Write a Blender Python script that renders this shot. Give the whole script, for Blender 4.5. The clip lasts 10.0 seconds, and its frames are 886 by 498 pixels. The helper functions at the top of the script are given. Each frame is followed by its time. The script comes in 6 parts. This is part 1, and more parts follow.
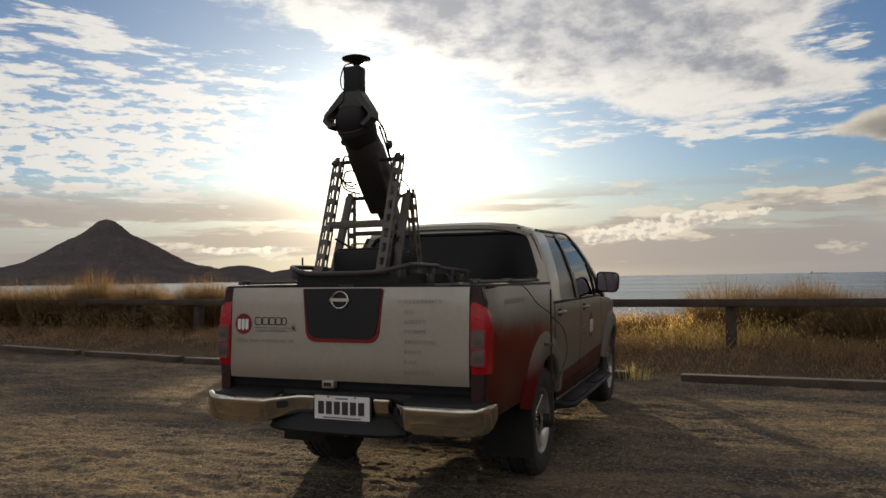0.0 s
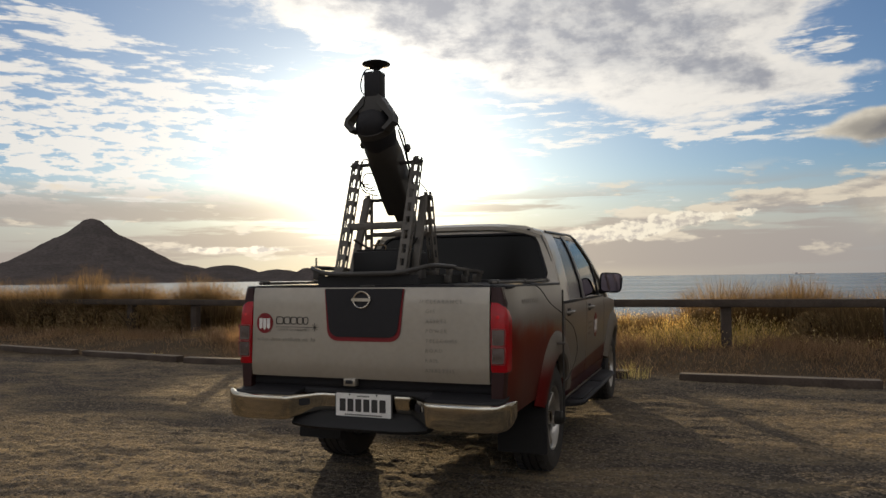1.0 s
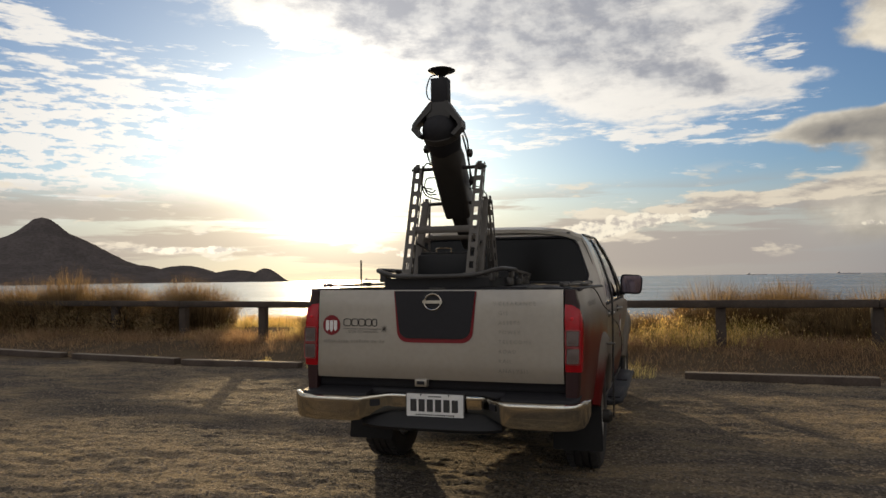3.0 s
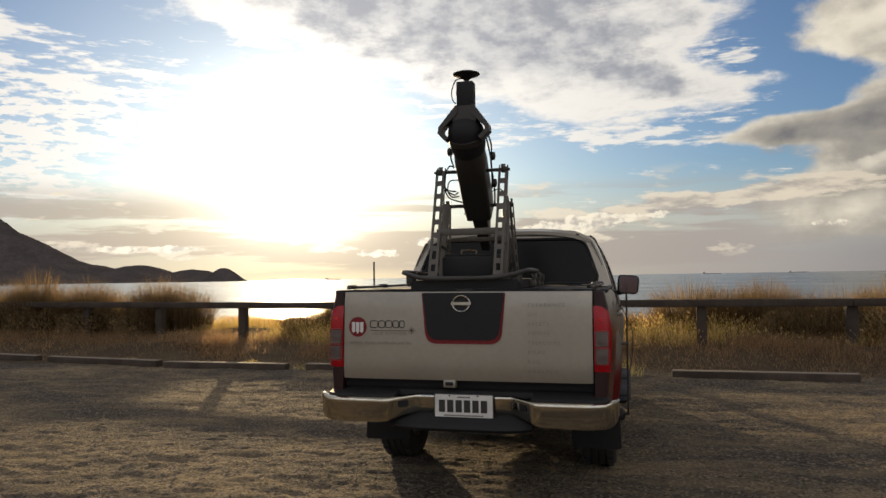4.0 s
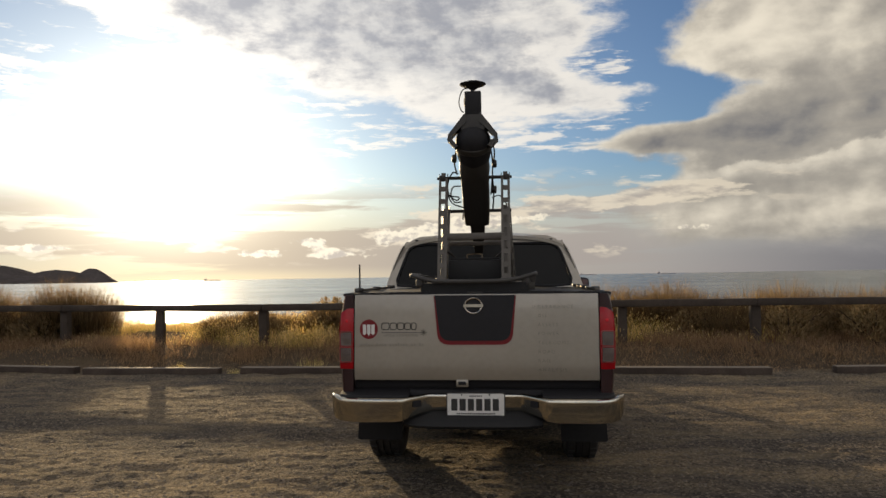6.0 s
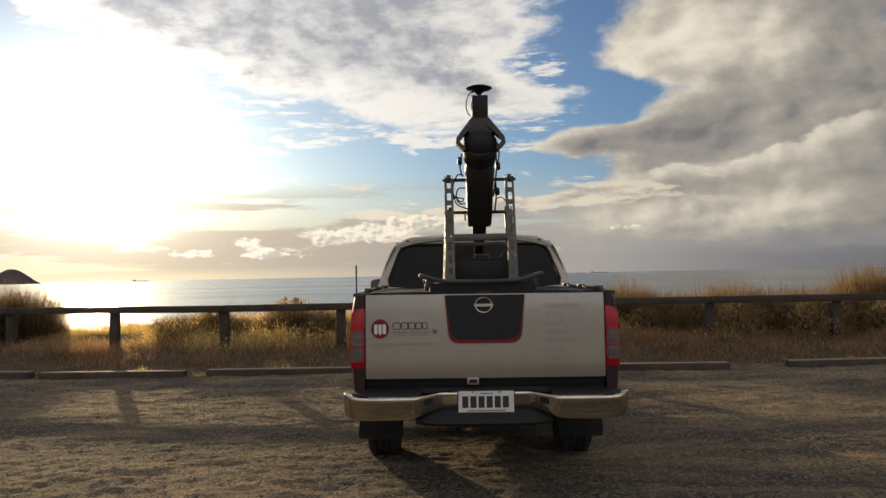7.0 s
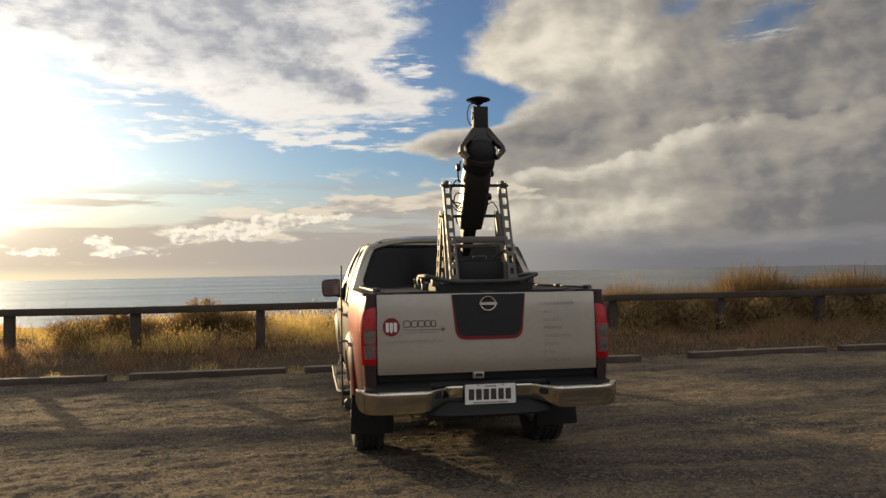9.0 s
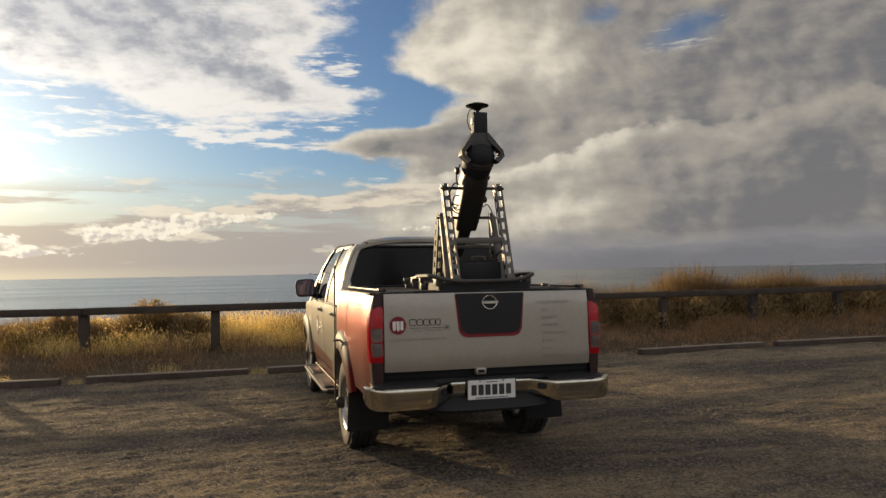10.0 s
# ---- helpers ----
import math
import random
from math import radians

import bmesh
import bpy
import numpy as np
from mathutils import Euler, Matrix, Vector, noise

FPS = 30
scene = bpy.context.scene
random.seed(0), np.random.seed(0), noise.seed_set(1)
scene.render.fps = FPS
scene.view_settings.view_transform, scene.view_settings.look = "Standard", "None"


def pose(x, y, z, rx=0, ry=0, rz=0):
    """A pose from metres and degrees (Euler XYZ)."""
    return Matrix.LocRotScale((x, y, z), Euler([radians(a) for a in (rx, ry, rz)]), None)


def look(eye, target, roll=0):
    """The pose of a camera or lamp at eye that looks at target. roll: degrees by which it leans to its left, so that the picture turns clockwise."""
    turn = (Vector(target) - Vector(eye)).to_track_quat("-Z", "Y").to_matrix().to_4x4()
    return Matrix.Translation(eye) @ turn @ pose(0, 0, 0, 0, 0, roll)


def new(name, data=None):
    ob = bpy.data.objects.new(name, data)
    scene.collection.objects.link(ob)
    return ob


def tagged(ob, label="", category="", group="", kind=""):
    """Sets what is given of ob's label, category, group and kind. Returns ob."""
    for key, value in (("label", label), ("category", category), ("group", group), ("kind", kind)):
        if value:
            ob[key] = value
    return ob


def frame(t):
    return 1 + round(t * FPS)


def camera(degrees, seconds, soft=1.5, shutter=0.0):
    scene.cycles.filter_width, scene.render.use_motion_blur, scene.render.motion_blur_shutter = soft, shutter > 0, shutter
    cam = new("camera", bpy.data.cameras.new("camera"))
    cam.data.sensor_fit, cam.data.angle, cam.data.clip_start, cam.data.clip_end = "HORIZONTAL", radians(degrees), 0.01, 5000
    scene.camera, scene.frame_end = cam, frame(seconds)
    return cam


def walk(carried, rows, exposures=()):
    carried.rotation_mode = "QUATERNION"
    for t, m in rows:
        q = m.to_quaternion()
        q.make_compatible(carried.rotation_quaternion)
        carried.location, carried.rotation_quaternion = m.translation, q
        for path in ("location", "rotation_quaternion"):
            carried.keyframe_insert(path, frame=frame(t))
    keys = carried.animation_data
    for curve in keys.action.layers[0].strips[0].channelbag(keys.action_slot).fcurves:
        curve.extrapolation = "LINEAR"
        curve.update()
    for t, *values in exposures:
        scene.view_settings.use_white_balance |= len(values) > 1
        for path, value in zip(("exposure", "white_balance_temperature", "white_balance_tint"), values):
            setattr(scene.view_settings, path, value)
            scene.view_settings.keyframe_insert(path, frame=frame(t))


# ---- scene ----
cam = camera(61.9, 10.0)
PATH = [
    (0, (2.197, -3.861, 1.394), (1.458, -2.004, 1.472), -0.9),
    (0.5, (2.136, -3.955, 1.397), (1.412, -2.092, 1.475), -0.8),
    (1, (2.061, -4.037, 1.399), (1.353, -2.168, 1.477), -0.8),
    (1.5, (1.937, -4.132, 1.399), (1.249, -2.256, 1.477), -0.9),
    (2, (1.805, -4.221, 1.411), (1.139, -2.337, 1.489), -0.9),
    (2.5, (1.64, -4.282, 1.412), (0.999, -2.39, 1.491), -0.8),
    (4, (1.065, -4.515, 1.442), (0.56, -2.581, 1.517), -0.9),
    (4.5, (0.867, -4.581, 1.444), (0.427, -2.632, 1.519), -0.9),
    (5, (0.687, -4.67, 1.452), (0.321, -2.705, 1.525), -1.0),
    (5.5, (0.508, -4.745, 1.461), (0.223, -2.767, 1.534), -0.9),
    (7, (-0.188, -4.923, 1.48), (-0.218, -2.924, 1.549), -1.1),
    (7.5, (-0.404, -4.994, 1.484), (-0.353, -2.996, 1.551), -1.1),
    (8, (-0.629, -5.053, 1.49), (-0.492, -3.059, 1.555), -1.1),
    (8.5, (-0.872, -5.11, 1.492), (-0.645, -3.124, 1.557), -1.1),
    (9, (-1.161, -5.136, 1.502), (-0.836, -3.164, 1.564), -1.1),
    (9.5, (-1.444, -5.171, 1.501), (-1.023, -3.217, 1.564), -1.1),
    (10, (-1.74, -5.182, 1.51), (-1.22, -3.251, 1.569), -1.1),
]
walk(cam, [(t, look(eye, target, roll)) for t, eye, target, roll in PATH], [(0, -0.06), (1, 0.02), (2.5, 0.06), (7, 0.06), (10, 0.08)])

# ---- world, sun and exposure ----
SUN_AZ, SUN_EL = -26.2, 7.8
SUN_DIR = Vector((math.sin(radians(SUN_AZ)) * math.cos(radians(SUN_EL)), math.cos(radians(SUN_AZ)) * math.cos(radians(SUN_EL)), math.sin(radians(SUN_EL))))

sun_data = bpy.data.lights.new("sun", "SUN")
sun_data.energy, sun_data.angle, sun_data.color = 5.0, radians(0.6), (1.0, 0.74, 0.41)
sun_lamp = new("sun", sun_data)
sun_lamp.matrix_world = look(SUN_DIR * 200, (0, 0, 0))


class Graph:
    """Short way to write shader nodes."""

    def __init__(self, tree):
        self.tree = tree

    def node(self, kind, operation=""):
        n = self.tree.nodes.new(kind)
        if operation:
            n.operation = operation
        return n

    def put(self, socket, value):
        if isinstance(value, bpy.types.NodeSocket):
            self.tree.links.new(value, socket)
        else:
            socket.default_value = value

    def math(self, op, a, b=0.0, c=0.0, clamp=False):
        n = self.node("ShaderNodeMath", op)
        n.use_clamp = clamp
        for s, v in zip(n.inputs, (a, b, c)):
            self.put(s, v)
        return n.outputs[0]

    def step(self, v, lo, hi):
        n = self.node("ShaderNodeMapRange")
        n.interpolation_type = "SMOOTHSTEP"
        self.put(n.inputs[0], v)
        n.inputs[1].default_value, n.inputs[2].default_value = lo, hi
        return n.outputs[0]

    def mix(self, f, a, b, blend="MIX"):
        n = self.node("ShaderNodeMix")
        n.data_type, n.blend_type = "RGBA", blend
        self.put(n.inputs[0], f)
        for s, v in ((n.inputs[6], a), (n.inputs[7], b)):
            self.put(s, (*v, 1.0) if isinstance(v, tuple) and len(v) == 3 else v)
        return n.outputs[2]

    def noise(self, vec, scale, detail=5.0, rough=0.55, warp=0.0):
        n = self.node("ShaderNodeTexNoise")
        self.put(n.inputs["Vector"], vec)
        n.inputs["Scale"].default_value, n.inputs["Detail"].default_value = scale, detail
        n.inputs["Roughness"].default_value, n.inputs["Distortion"].default_value = rough, warp
        return n.outputs["Fac"]

    def vec(self, x, y, z):
        n = self.node("ShaderNodeCombineXYZ")
        for s, v in zip(n.inputs, (x, y, z)):
            self.put(s, v)
        return n.outputs[0]

    def sum(self, *terms):
        total = terms[0]
        for t in terms[1:]:
            total = self.math("ADD", total, t)
        return total

    def scale_rgb(self, rgb, k):
        n = self.node("ShaderNodeVectorMath", "SCALE")
        self.put(n.inputs[0], rgb)
        self.put(n.inputs["Scale"], k)
        return n.outputs[0]

    def add_rgb(self, a, b):
        n = self.node("ShaderNodeVectorMath", "ADD")
        self.put(n.inputs[0], a)
        self.put(n.inputs[1], b)
        return n.outputs[0]


def build_sky():
    world = bpy.data.worlds.new("sky")
    scene.world = world
    world.use_nodes = True
    g = Graph(world.node_tree)
    back = world.node_tree.nodes["Background"]
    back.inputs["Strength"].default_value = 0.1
    sky = g.node("ShaderNodeTexSky")
    sky.sky_type, sky.sun_disc, sky.sun_elevation, sky.sun_rotation = "NISHITA", False, radians(SUN_EL), radians(SUN_AZ)
    sky.air_density, sky.dust_density, sky.ozone_density = 1.0, 0.6, 1.5
    co = g.node("ShaderNodeTexCoord").outputs["Generated"]
    sep = g.node("ShaderNodeSeparateXYZ")
    g.put(sep.inputs[0], co)
    x, y, z = sep.outputs
    az = g.math("MULTIPLY", g.math("ARCTAN2", x, y), 57.2958)
    el = g.math("MULTIPLY", g.math("ARCSINE", z), 57.2958)
    dot = g.node("ShaderNodeVectorMath", "DOT_PRODUCT")
    g.put(dot.inputs[0], co)
    dot.inputs[1].default_value = SUN_DIR
    away = g.math("MULTIPLY", g.math("ARCCOSINE", g.math("MINIMUM", dot.outputs["Value"], 0.999999)), 57.2958)

    # high cloud deck, laid on a plane overhead so that it flattens towards the horizon
    flat = g.math("ADD", g.math("MAXIMUM", z, 0.0), 0.10)
    deck = g.vec(g.math("DIVIDE", x, flat), g.math("DIVIDE", y, flat), 0.0)
    wide = g.noise(deck, 0.9, 9.0, 0.60, 0.35)

    def field(ka, ke, oa, oe, scale, detail, rough, warp):
        """Noise over bearing and height, with an offset in degrees."""
        v = g.vec(g.math("MULTIPLY", g.math("ADD", az, oa), ka), g.math("MULTIPLY", g.math("ADD", el, oe), ke), 3.0)
        return g.noise(v, scale, detail, rough, warp)

    def lump(a, e, sa, se, turn, amount):
        """A soft heap of cloud (or a clearing) round one bearing and height."""
        c, s = math.cos(radians(turn)), math.sin(radians(turn))
        da, de = g.math("SUBTRACT", az, a), g.math("SUBTRACT", el, e)
        u = g.math("ADD", g.math("MULTIPLY", da, c / sa), g.math("MULTIPLY", de, s / sa))
        v = g.math("ADD", g.math("MULTIPLY", da, -s / se), g.math("MULTIPLY", de, c / se))
        r = g.math("ADD", g.math("MULTIPLY", u, u), g.math("MULTIPLY", v, v))
        return g.math("MULTIPLY", g.math("EXPONENT", g.math("MULTIPLY", r, -1.0)), amount)

    def ramp(v, lo, hi, stops, base, size):
        """A value that follows stops (position, value), eased between them."""
        n = g.node("ShaderNodeValToRGB")
        n.color_ramp.interpolation = "EASE"
        els = n.color_ramp.elements
        while len(els) < len(stops):
            els.new(0.5)
        for e, (p, q) in zip(els, stops):
            e.position = (p - lo) / (hi - lo)
        for e, (p, q) in zip(els, stops):
            k = (q - base) / size
            e.color = (k, k, k, 1.0)
        m = g.node("ShaderNodeMapRange")
        g.put(m.inputs[0], v)
        m.inputs[1].default_value, m.inputs[2].default_value = lo, hi
        g.put(n.inputs[0], m.outputs[0])
        return g.math("ADD", g.math("MULTIPLY", n.outputs[0], size), base)

    def centred(v):
        return g.math("SUBTRACT", v, 0.5)

    puffs = centred(field(0.10, 0.15, 40.0, 9.0, 2.4, 10.0, 0.60, 0.12))
    torn = centred(field(0.07, 0.20, 40.0, 9.0, 2.6, 10.0, 0.64, 0.15))
    wisp = centred(field(0.08, 0.24, 0.0, 0.0, 1.3, 9.0, 0.62, 0.3))
    broad = centred(field(0.10, 0.15, 70.0, 4.0, 0.75, 5.0, 0.5, 0.1))

    # grey heap overhead: its lower edge sinks to the right, with a flat streak before the blue
    rim = ramp(az, -60, 30, [(-60, 27), (-32, 19.2), (-20, 15.4), (-9, 12.2), (0, 11.2), (4, 11.7), (9, 12.4), (30, 14)], 10.0, 18.0)
    side = ramp(el, 8, 40, [(8, 2), (11.5, 5), (12.6, 8.6), (13.6, 9.4), (14.6, 6.6), (15.8, 3.8), (18.3, 6.2), (21, 5.6), (40, -6)], -10.0, 20.0)
    above = g.math("SUBTRACT", el, rim)
    beside = g.math("MULTIPLY", g.math("SUBTRACT", side, az), 0.42)
    depth = g.math("MINIMUM", above, beside)
    dens = g.sum(depth, 0.25, g.math("MULTIPLY", torn, 7.0), g.math("MULTIPLY", broad, 3.0))
    heap = g.step(dens, -0.6, 1.3)
    heap_deep = g.step(g.sum(dens, g.math("MULTIPLY", puffs, 6.0)), 1.2, 4.2)

    # scattered flecks and thin sheets elsewhere
    specks = field(0.065, 0.38, 11.0, 0.0, 4.6, 8.0, 0.62, 0.25)
    thin = g.sum(g.math("MULTIPLY", wide, 0.40), g.math("MULTIPLY", specks, 0.60), lump(-44, 10, 14, 4.2, 0, 0.13), lump(-47.5, 17.3, 3.6, 1.0, -10, 0.13), lump(-40, 13.4, 3.5, 0.7, 0, 0.07),
                 lump(-30, 18.4, 4.5, 1.1, -26, 0.14), lump(11, 18, 4, 6, 0, -0.16), lump(-4, 7.8, 10, 1.9, 0, -0.10), lump(-1, 10.3, 8, 0.7, -3, 0.10), lump(7.5, 15.4, 3.0, 1.2, 0, 0.15), lump(14.5, 13.0, 3.2, 2.0, 0, -0.14), lump(-42, 19.0, 9, 1.6, 0, -0.06))
    ripple = centred(field(0.16, 0.45, 0.0, 0.0, 5.2, 6.0, 0.55, 0.25))
    thin = g.sum(thin, g.math("MULTIPLY", ripple, g.math("ADD", lump(-45, 9.5, 13, 4.0, 4, 0.75), 0.12)))
    # extra cloud cover away from the sun, added to strengthen the fill
    sheet = g.math("MULTIPLY", g.step(g.math("ADD", thin, g.math("MULTIPLY", g.step(away, 60.0, 120.0), 0.07)), 0.505, 0.60), g.math("MULTIPLY", g.step(el, 3.5, 6.5), 0.90))

    # great bank on the right, in lobes lit from the left
    left = ramp(el, 0, 40, [(0, 13), (2.2, 9), (4.2, 7.5), (6.0, 8.0), (7.2, 12.0), (8.6, 11.0), (9.7, 6.0), (10.6, 9.0), (11.6, 14.0), (13.2, 17.2), (15.8, 11.8), (20.5, 13.5), (40, 16)], 0.0, 30.0)
    bil = field(0.10, 0.13, 0.0, 0.0, 1.25, 10.0, 0.50, 0.10)
    bil_lit = field(0.10, 0.13, -0.9, 0.5, 1.25, 10.0, 0.50, 0.10)
    relief = g.math("SUBTRACT", bil_lit, bil)
    inside = g.sum(g.math("SUBTRACT", az, left), g.math("MULTIPLY", centred(bil), 9.0), g.math("MULTIPLY", puffs, 7.0))
    bank = g.math("MULTIPLY", g.step(inside, -0.9, 1.7), g.step(g.sum(el, g.math("MULTIPLY", wisp, 3.0)), 1.5, 2.9))
    hole = g.step(g.sum(lump(33.8, 16.9, 3.4, 1.5, 10, 1.0), lump(27.5, 18.5, 2.6, 1.2, 0, 0.7), g.math("MULTIPLY", puffs, 1.2)), 0.32, 1.0)
    bank = g.math("MULTIPLY", bank, g.math("SUBTRACT", 1.0, g.math("MULTIPLY", hole, 0.75)))
    bank = g.math("MULTIPLY", bank, g.step(g.math("ABSOLUTE", az), 120.0, 80.0))
    # upper side of the lower heap: a lit shelf that climbs to the right, with puffs along it
    shelf = ramp(az, 0, 60, [(0, 4.6), (10, 6.4), (18, 7.6), (26, 8.6), (34, 10.6), (44, 11.6), (60, 12.0)], 0.0, 20.0)
    over = g.sum(el, g.math("MULTIPLY", shelf, -1.0), g.math("MULTIPLY", centred(bil), -6.0), g.math("MULTIPLY", puffs, -3.0))
    lower = g.step(over, 0.35, -0.25)
    crest = g.math("EXPONENT", g.math("MULTIPLY", g.math("POWER", g.math("ADD", over, 0.55), 2.0), -1.3))
    upper_soft = g.sum(0.56, g.math("MULTIPLY", g.step(az, 20.0, 32.0), 0.20), g.math("MULTIPLY", g.step(inside, 4.5, 0.3), -0.42), lump(19.5, 16.6, 5.4, 3.6, 0, -0.80), lump(12.8, 15.6, 2.6, 2.2, 0, -0.30), lump(8, 10.5, 6.0, 0.9, 8, -0.36), lump(29, 14.5, 3.0, 2.2, 30, -0.22),
                       lump(17.5, 9.9, 4.6, 1.1, -3, 0.26), lump(34, 13.2, 6.0, 1.0, 4, 0.14), lump(45, 16, 7.0, 3.2, 0, 0.10), lump(36.5, 12.9, 4.0, 0.5, 5, -0.20))
    lower_soft = g.sum(0.35, g.math("MULTIPLY", crest, -0.26), g.math("MULTIPLY", g.step(az, 24.0, 42.0), 0.42), lump(22, 4.4, 6.0, 1.3, 8, -0.30), lump(13, 4.2, 5.0, 1.1, 4, -0.34), lump(16, 6.0, 5.0, 0.6, 8, 0.14), lump(30, 6.2, 6.0, 0.8, 10, 0.12), lump(40, 4.0, 10.0, 2.0, 6, 0.42))
    soft = g.sum(g.mix(lower, upper_soft, lower_soft), g.math("MULTIPLY", relief, 2.7), g.math("MULTIPLY", broad, 0.30), g.math("MULTIPLY", puffs, 0.34), g.math("MULTIPLY", torn, 0.16))

    # low grey layer and cumulus heads over the sea
    puff = field(0.10, 0.36, 0.0, 0.0, 2.3, 8.0, 0.55, 0.10)
    puff_lit = field(0.10, 0.36, -0.45, 0.40, 2.3, 8.0, 0.55, 0.10)
    bar = field(0.035, 0.42, 7.0, 0.0, 1.6, 8.0, 0.60, 0.1)
    low_dens = g.sum(puff, lump(-8.6, 3.2, 4.2, 0.9, 4, 0.12), lump(-15, 1.9, 4.0, 0.45, 0, 0.10), lump(-37, 2.3, 5, 0.42, 0, 0.17), lump(3, 5.2, 9, 0.55, 3, 0.20), lump(13, 6.3, 7, 0.7, 6, 0.20), lump(-2, 2.6, 5, 0.35, 0, 0.10), lump(-2.5, 4.0, 5, 0.7, 3, 0.08), lump(-24, 2.4, 5, 0.5, 0, 0.10), lump(24, 3.2, 14, 1.6, 0, -0.12), lump(4, 2.2, 9, 0.9, 0, -0.06))
    low_alpha = g.math("MULTIPLY", g.step(low_dens, 0.575, 0.66), g.step(g.math("SUBTRACT", az, g.math("MULTIPLY", el, 2.6)), 11.0, -3.0))
    low_relief = g.sum(g.math("MULTIPLY", g.math("SUBTRACT", puff_lit, puff), 5.0), g.math("MULTIPLY", g.step(low_dens, 0.64, 0.95), 0.4))
    bar_alpha = g.math("MULTIPLY", g.step(g.sum(bar, lump(-50, 5.0, 14, 1.3, 0, 0.14), lump(-34, 4.6, 9, 1.2, 0, 0.08), lump(0, 3.6, 15, 1.3, 2, 0.09), lump(-14, 2.6, 7, 1.6, 0, 0.18), lump(-7, 2.0, 9, 1.3, 0, 0.20), lump(-4, 0.8, 11, 0.9, 0, 0.22), lump(-23, 1.5, 9, 0.9, 0, 0.16)), 0.49, 0.58), g.math("MULTIPLY", g.math("MULTIPLY", g.step(el, 7.5, 5.0), g.step(el, 0.0, 1.0)), g.step(az, 15.0, 5.0)))

    near_sun = g.math("EXPONENT", g.math("MULTIPLY", away, -1 / 13.0))
    # unseen sky away from the sun, brightened as added fill light
    back_fill = g.math("MULTIPLY", g.step(away, 60.0, 140.0), 0.45)
    glow = g.sum(g.math("MULTIPLY", near_sun, 1.1), back_fill, 0.82)
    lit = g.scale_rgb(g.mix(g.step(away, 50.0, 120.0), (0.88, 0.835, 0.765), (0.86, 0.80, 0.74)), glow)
    cells = centred(field(0.10, 0.17, 20.0, 0.0, 4.4, 9.0, 0.58, 0.12))
    mottle = g.step(g.sum(cells, g.math("MULTIPLY", broad, 0.9), lump(2.5, 19.0, 4, 2.0, 0, -0.30), lump(-2, 14, 8, 1.5, 0, -0.10)), -0.20, 0.16)
    heap_core = g.mix(mottle, (0.60, 0.585, 0.565), (0.325, 0.330, 0.360))
    heap_col = g.mix(heap_deep, lit, g.scale_rgb(heap_core, g.sum(g.math("MULTIPLY", near_sun, 0.9), back_fill, 0.95)))
    bank_ramp = g.mix(g.step(soft, -0.50, 0.58), (0.82, 0.74, 0.60), (0.330, 0.300, 0.258))
    bank_col = g.mix(g.step(soft, 0.45, 1.05), bank_ramp, (0.165, 0.160, 0.163))
    low_col = g.mix(g.step(low_relief, -0.25, 0.7), (0.80, 0.70, 0.55), (0.44, 0.39, 0.345))
    low_col = g.scale_rgb(low_col, g.math("ADD", g.math("MULTIPLY", near_sun, 0.7), 0.88))

    blue = g.mix(1.0, g.scale_rgb(sky.outputs[0], 0.060), (0.74, 1.07, 1.62), "MULTIPLY")
    air = g.add_rgb(blue, g.scale_rgb((0.95, 0.88, 0.74), g.math("MULTIPLY", near_sun, 0.55)))
    haze = g.step(el, 8.5, 2.0)
    air = g.mix(g.math("MULTIPLY", haze, 0.86), air, g.mix(g.math("MULTIPLY", near_sun, 0.68), g.mix(g.step(el, 1.0, 5.0), (0.34, 0.315, 0.325), (0.50, 0.455, 0.40)), (1.0, 0.82, 0.57)))
    out = g.mix(sheet, air, lit)
    out = g.mix(g.math("MULTIPLY", heap, 0.96), out, heap_col)
    out = g.mix(g.math("MULTIPLY", bank, 0.97), out, bank_col)
    out = g.mix(g.math("MULTIPLY", bar_alpha, 0.84), out, g.scale_rgb(g.mix(near_sun, (0.40, 0.36, 0.34), (0.66, 0.50, 0.31)), g.math("ADD", g.math("MULTIPLY", near_sun, 0.5), 0.88)))
    out = g.mix(g.math("MULTIPLY", low_alpha, g.math("MULTIPLY", g.math("MULTIPLY", g.step(el, 8.5, 6.0), g.step(el, 0.8, 1.6)), 0.85)), out, low_col)
    # crisp cumulus heads over the horizon
    knob = field(0.17, 0.23, 3.0, 0.0, 3.6, 9.0, 0.60, 0.08)
    knob_lit = field(0.17, 0.23, 2.75, 0.22, 3.6, 9.0, 0.60, 0.08)
    crowd = g.sum(lump(-8.0, 3.2, 3.0, 0.95, 6, 0.40), lump(-4.0, 3.9, 2.6, 0.7, 4, 0.34), lump(0.5, 4.4, 2.6, 0.45, 4, 0.32), lump(-13.8, 1.8, 2.4, 0.42, 0, 0.40), lump(-15.8, 2.7, 1.6, 0.40, 0, 0.38), lump(-19.6, 1.9, 1.6, 0.36, 0, 0.38), lump(-36, 2.3, 5.0, 0.30, 0, 0.36), lump(12, 3.3, 3.0, 0.30, 0, 0.28))
    head = g.math("ADD", knob, crowd)
    head_col = g.mix(g.step(g.sum(g.math("MULTIPLY", g.math("SUBTRACT", knob_lit, knob), 5.0), g.math("MULTIPLY", g.step(head, 0.75, 1.0), 0.15)), -0.25, 0.55), (0.92, 0.83, 0.66), (0.52, 0.465, 0.41))
    out = g.mix(g.math("MULTIPLY", g.math("MULTIPLY", g.step(head, 0.68, 0.77), g.step(crowd, 0.06, 0.18)), 0.86), out, g.scale_rgb(head_col, g.math("ADD", g.math("MULTIPLY", near_sun, 0.7), 0.92)))
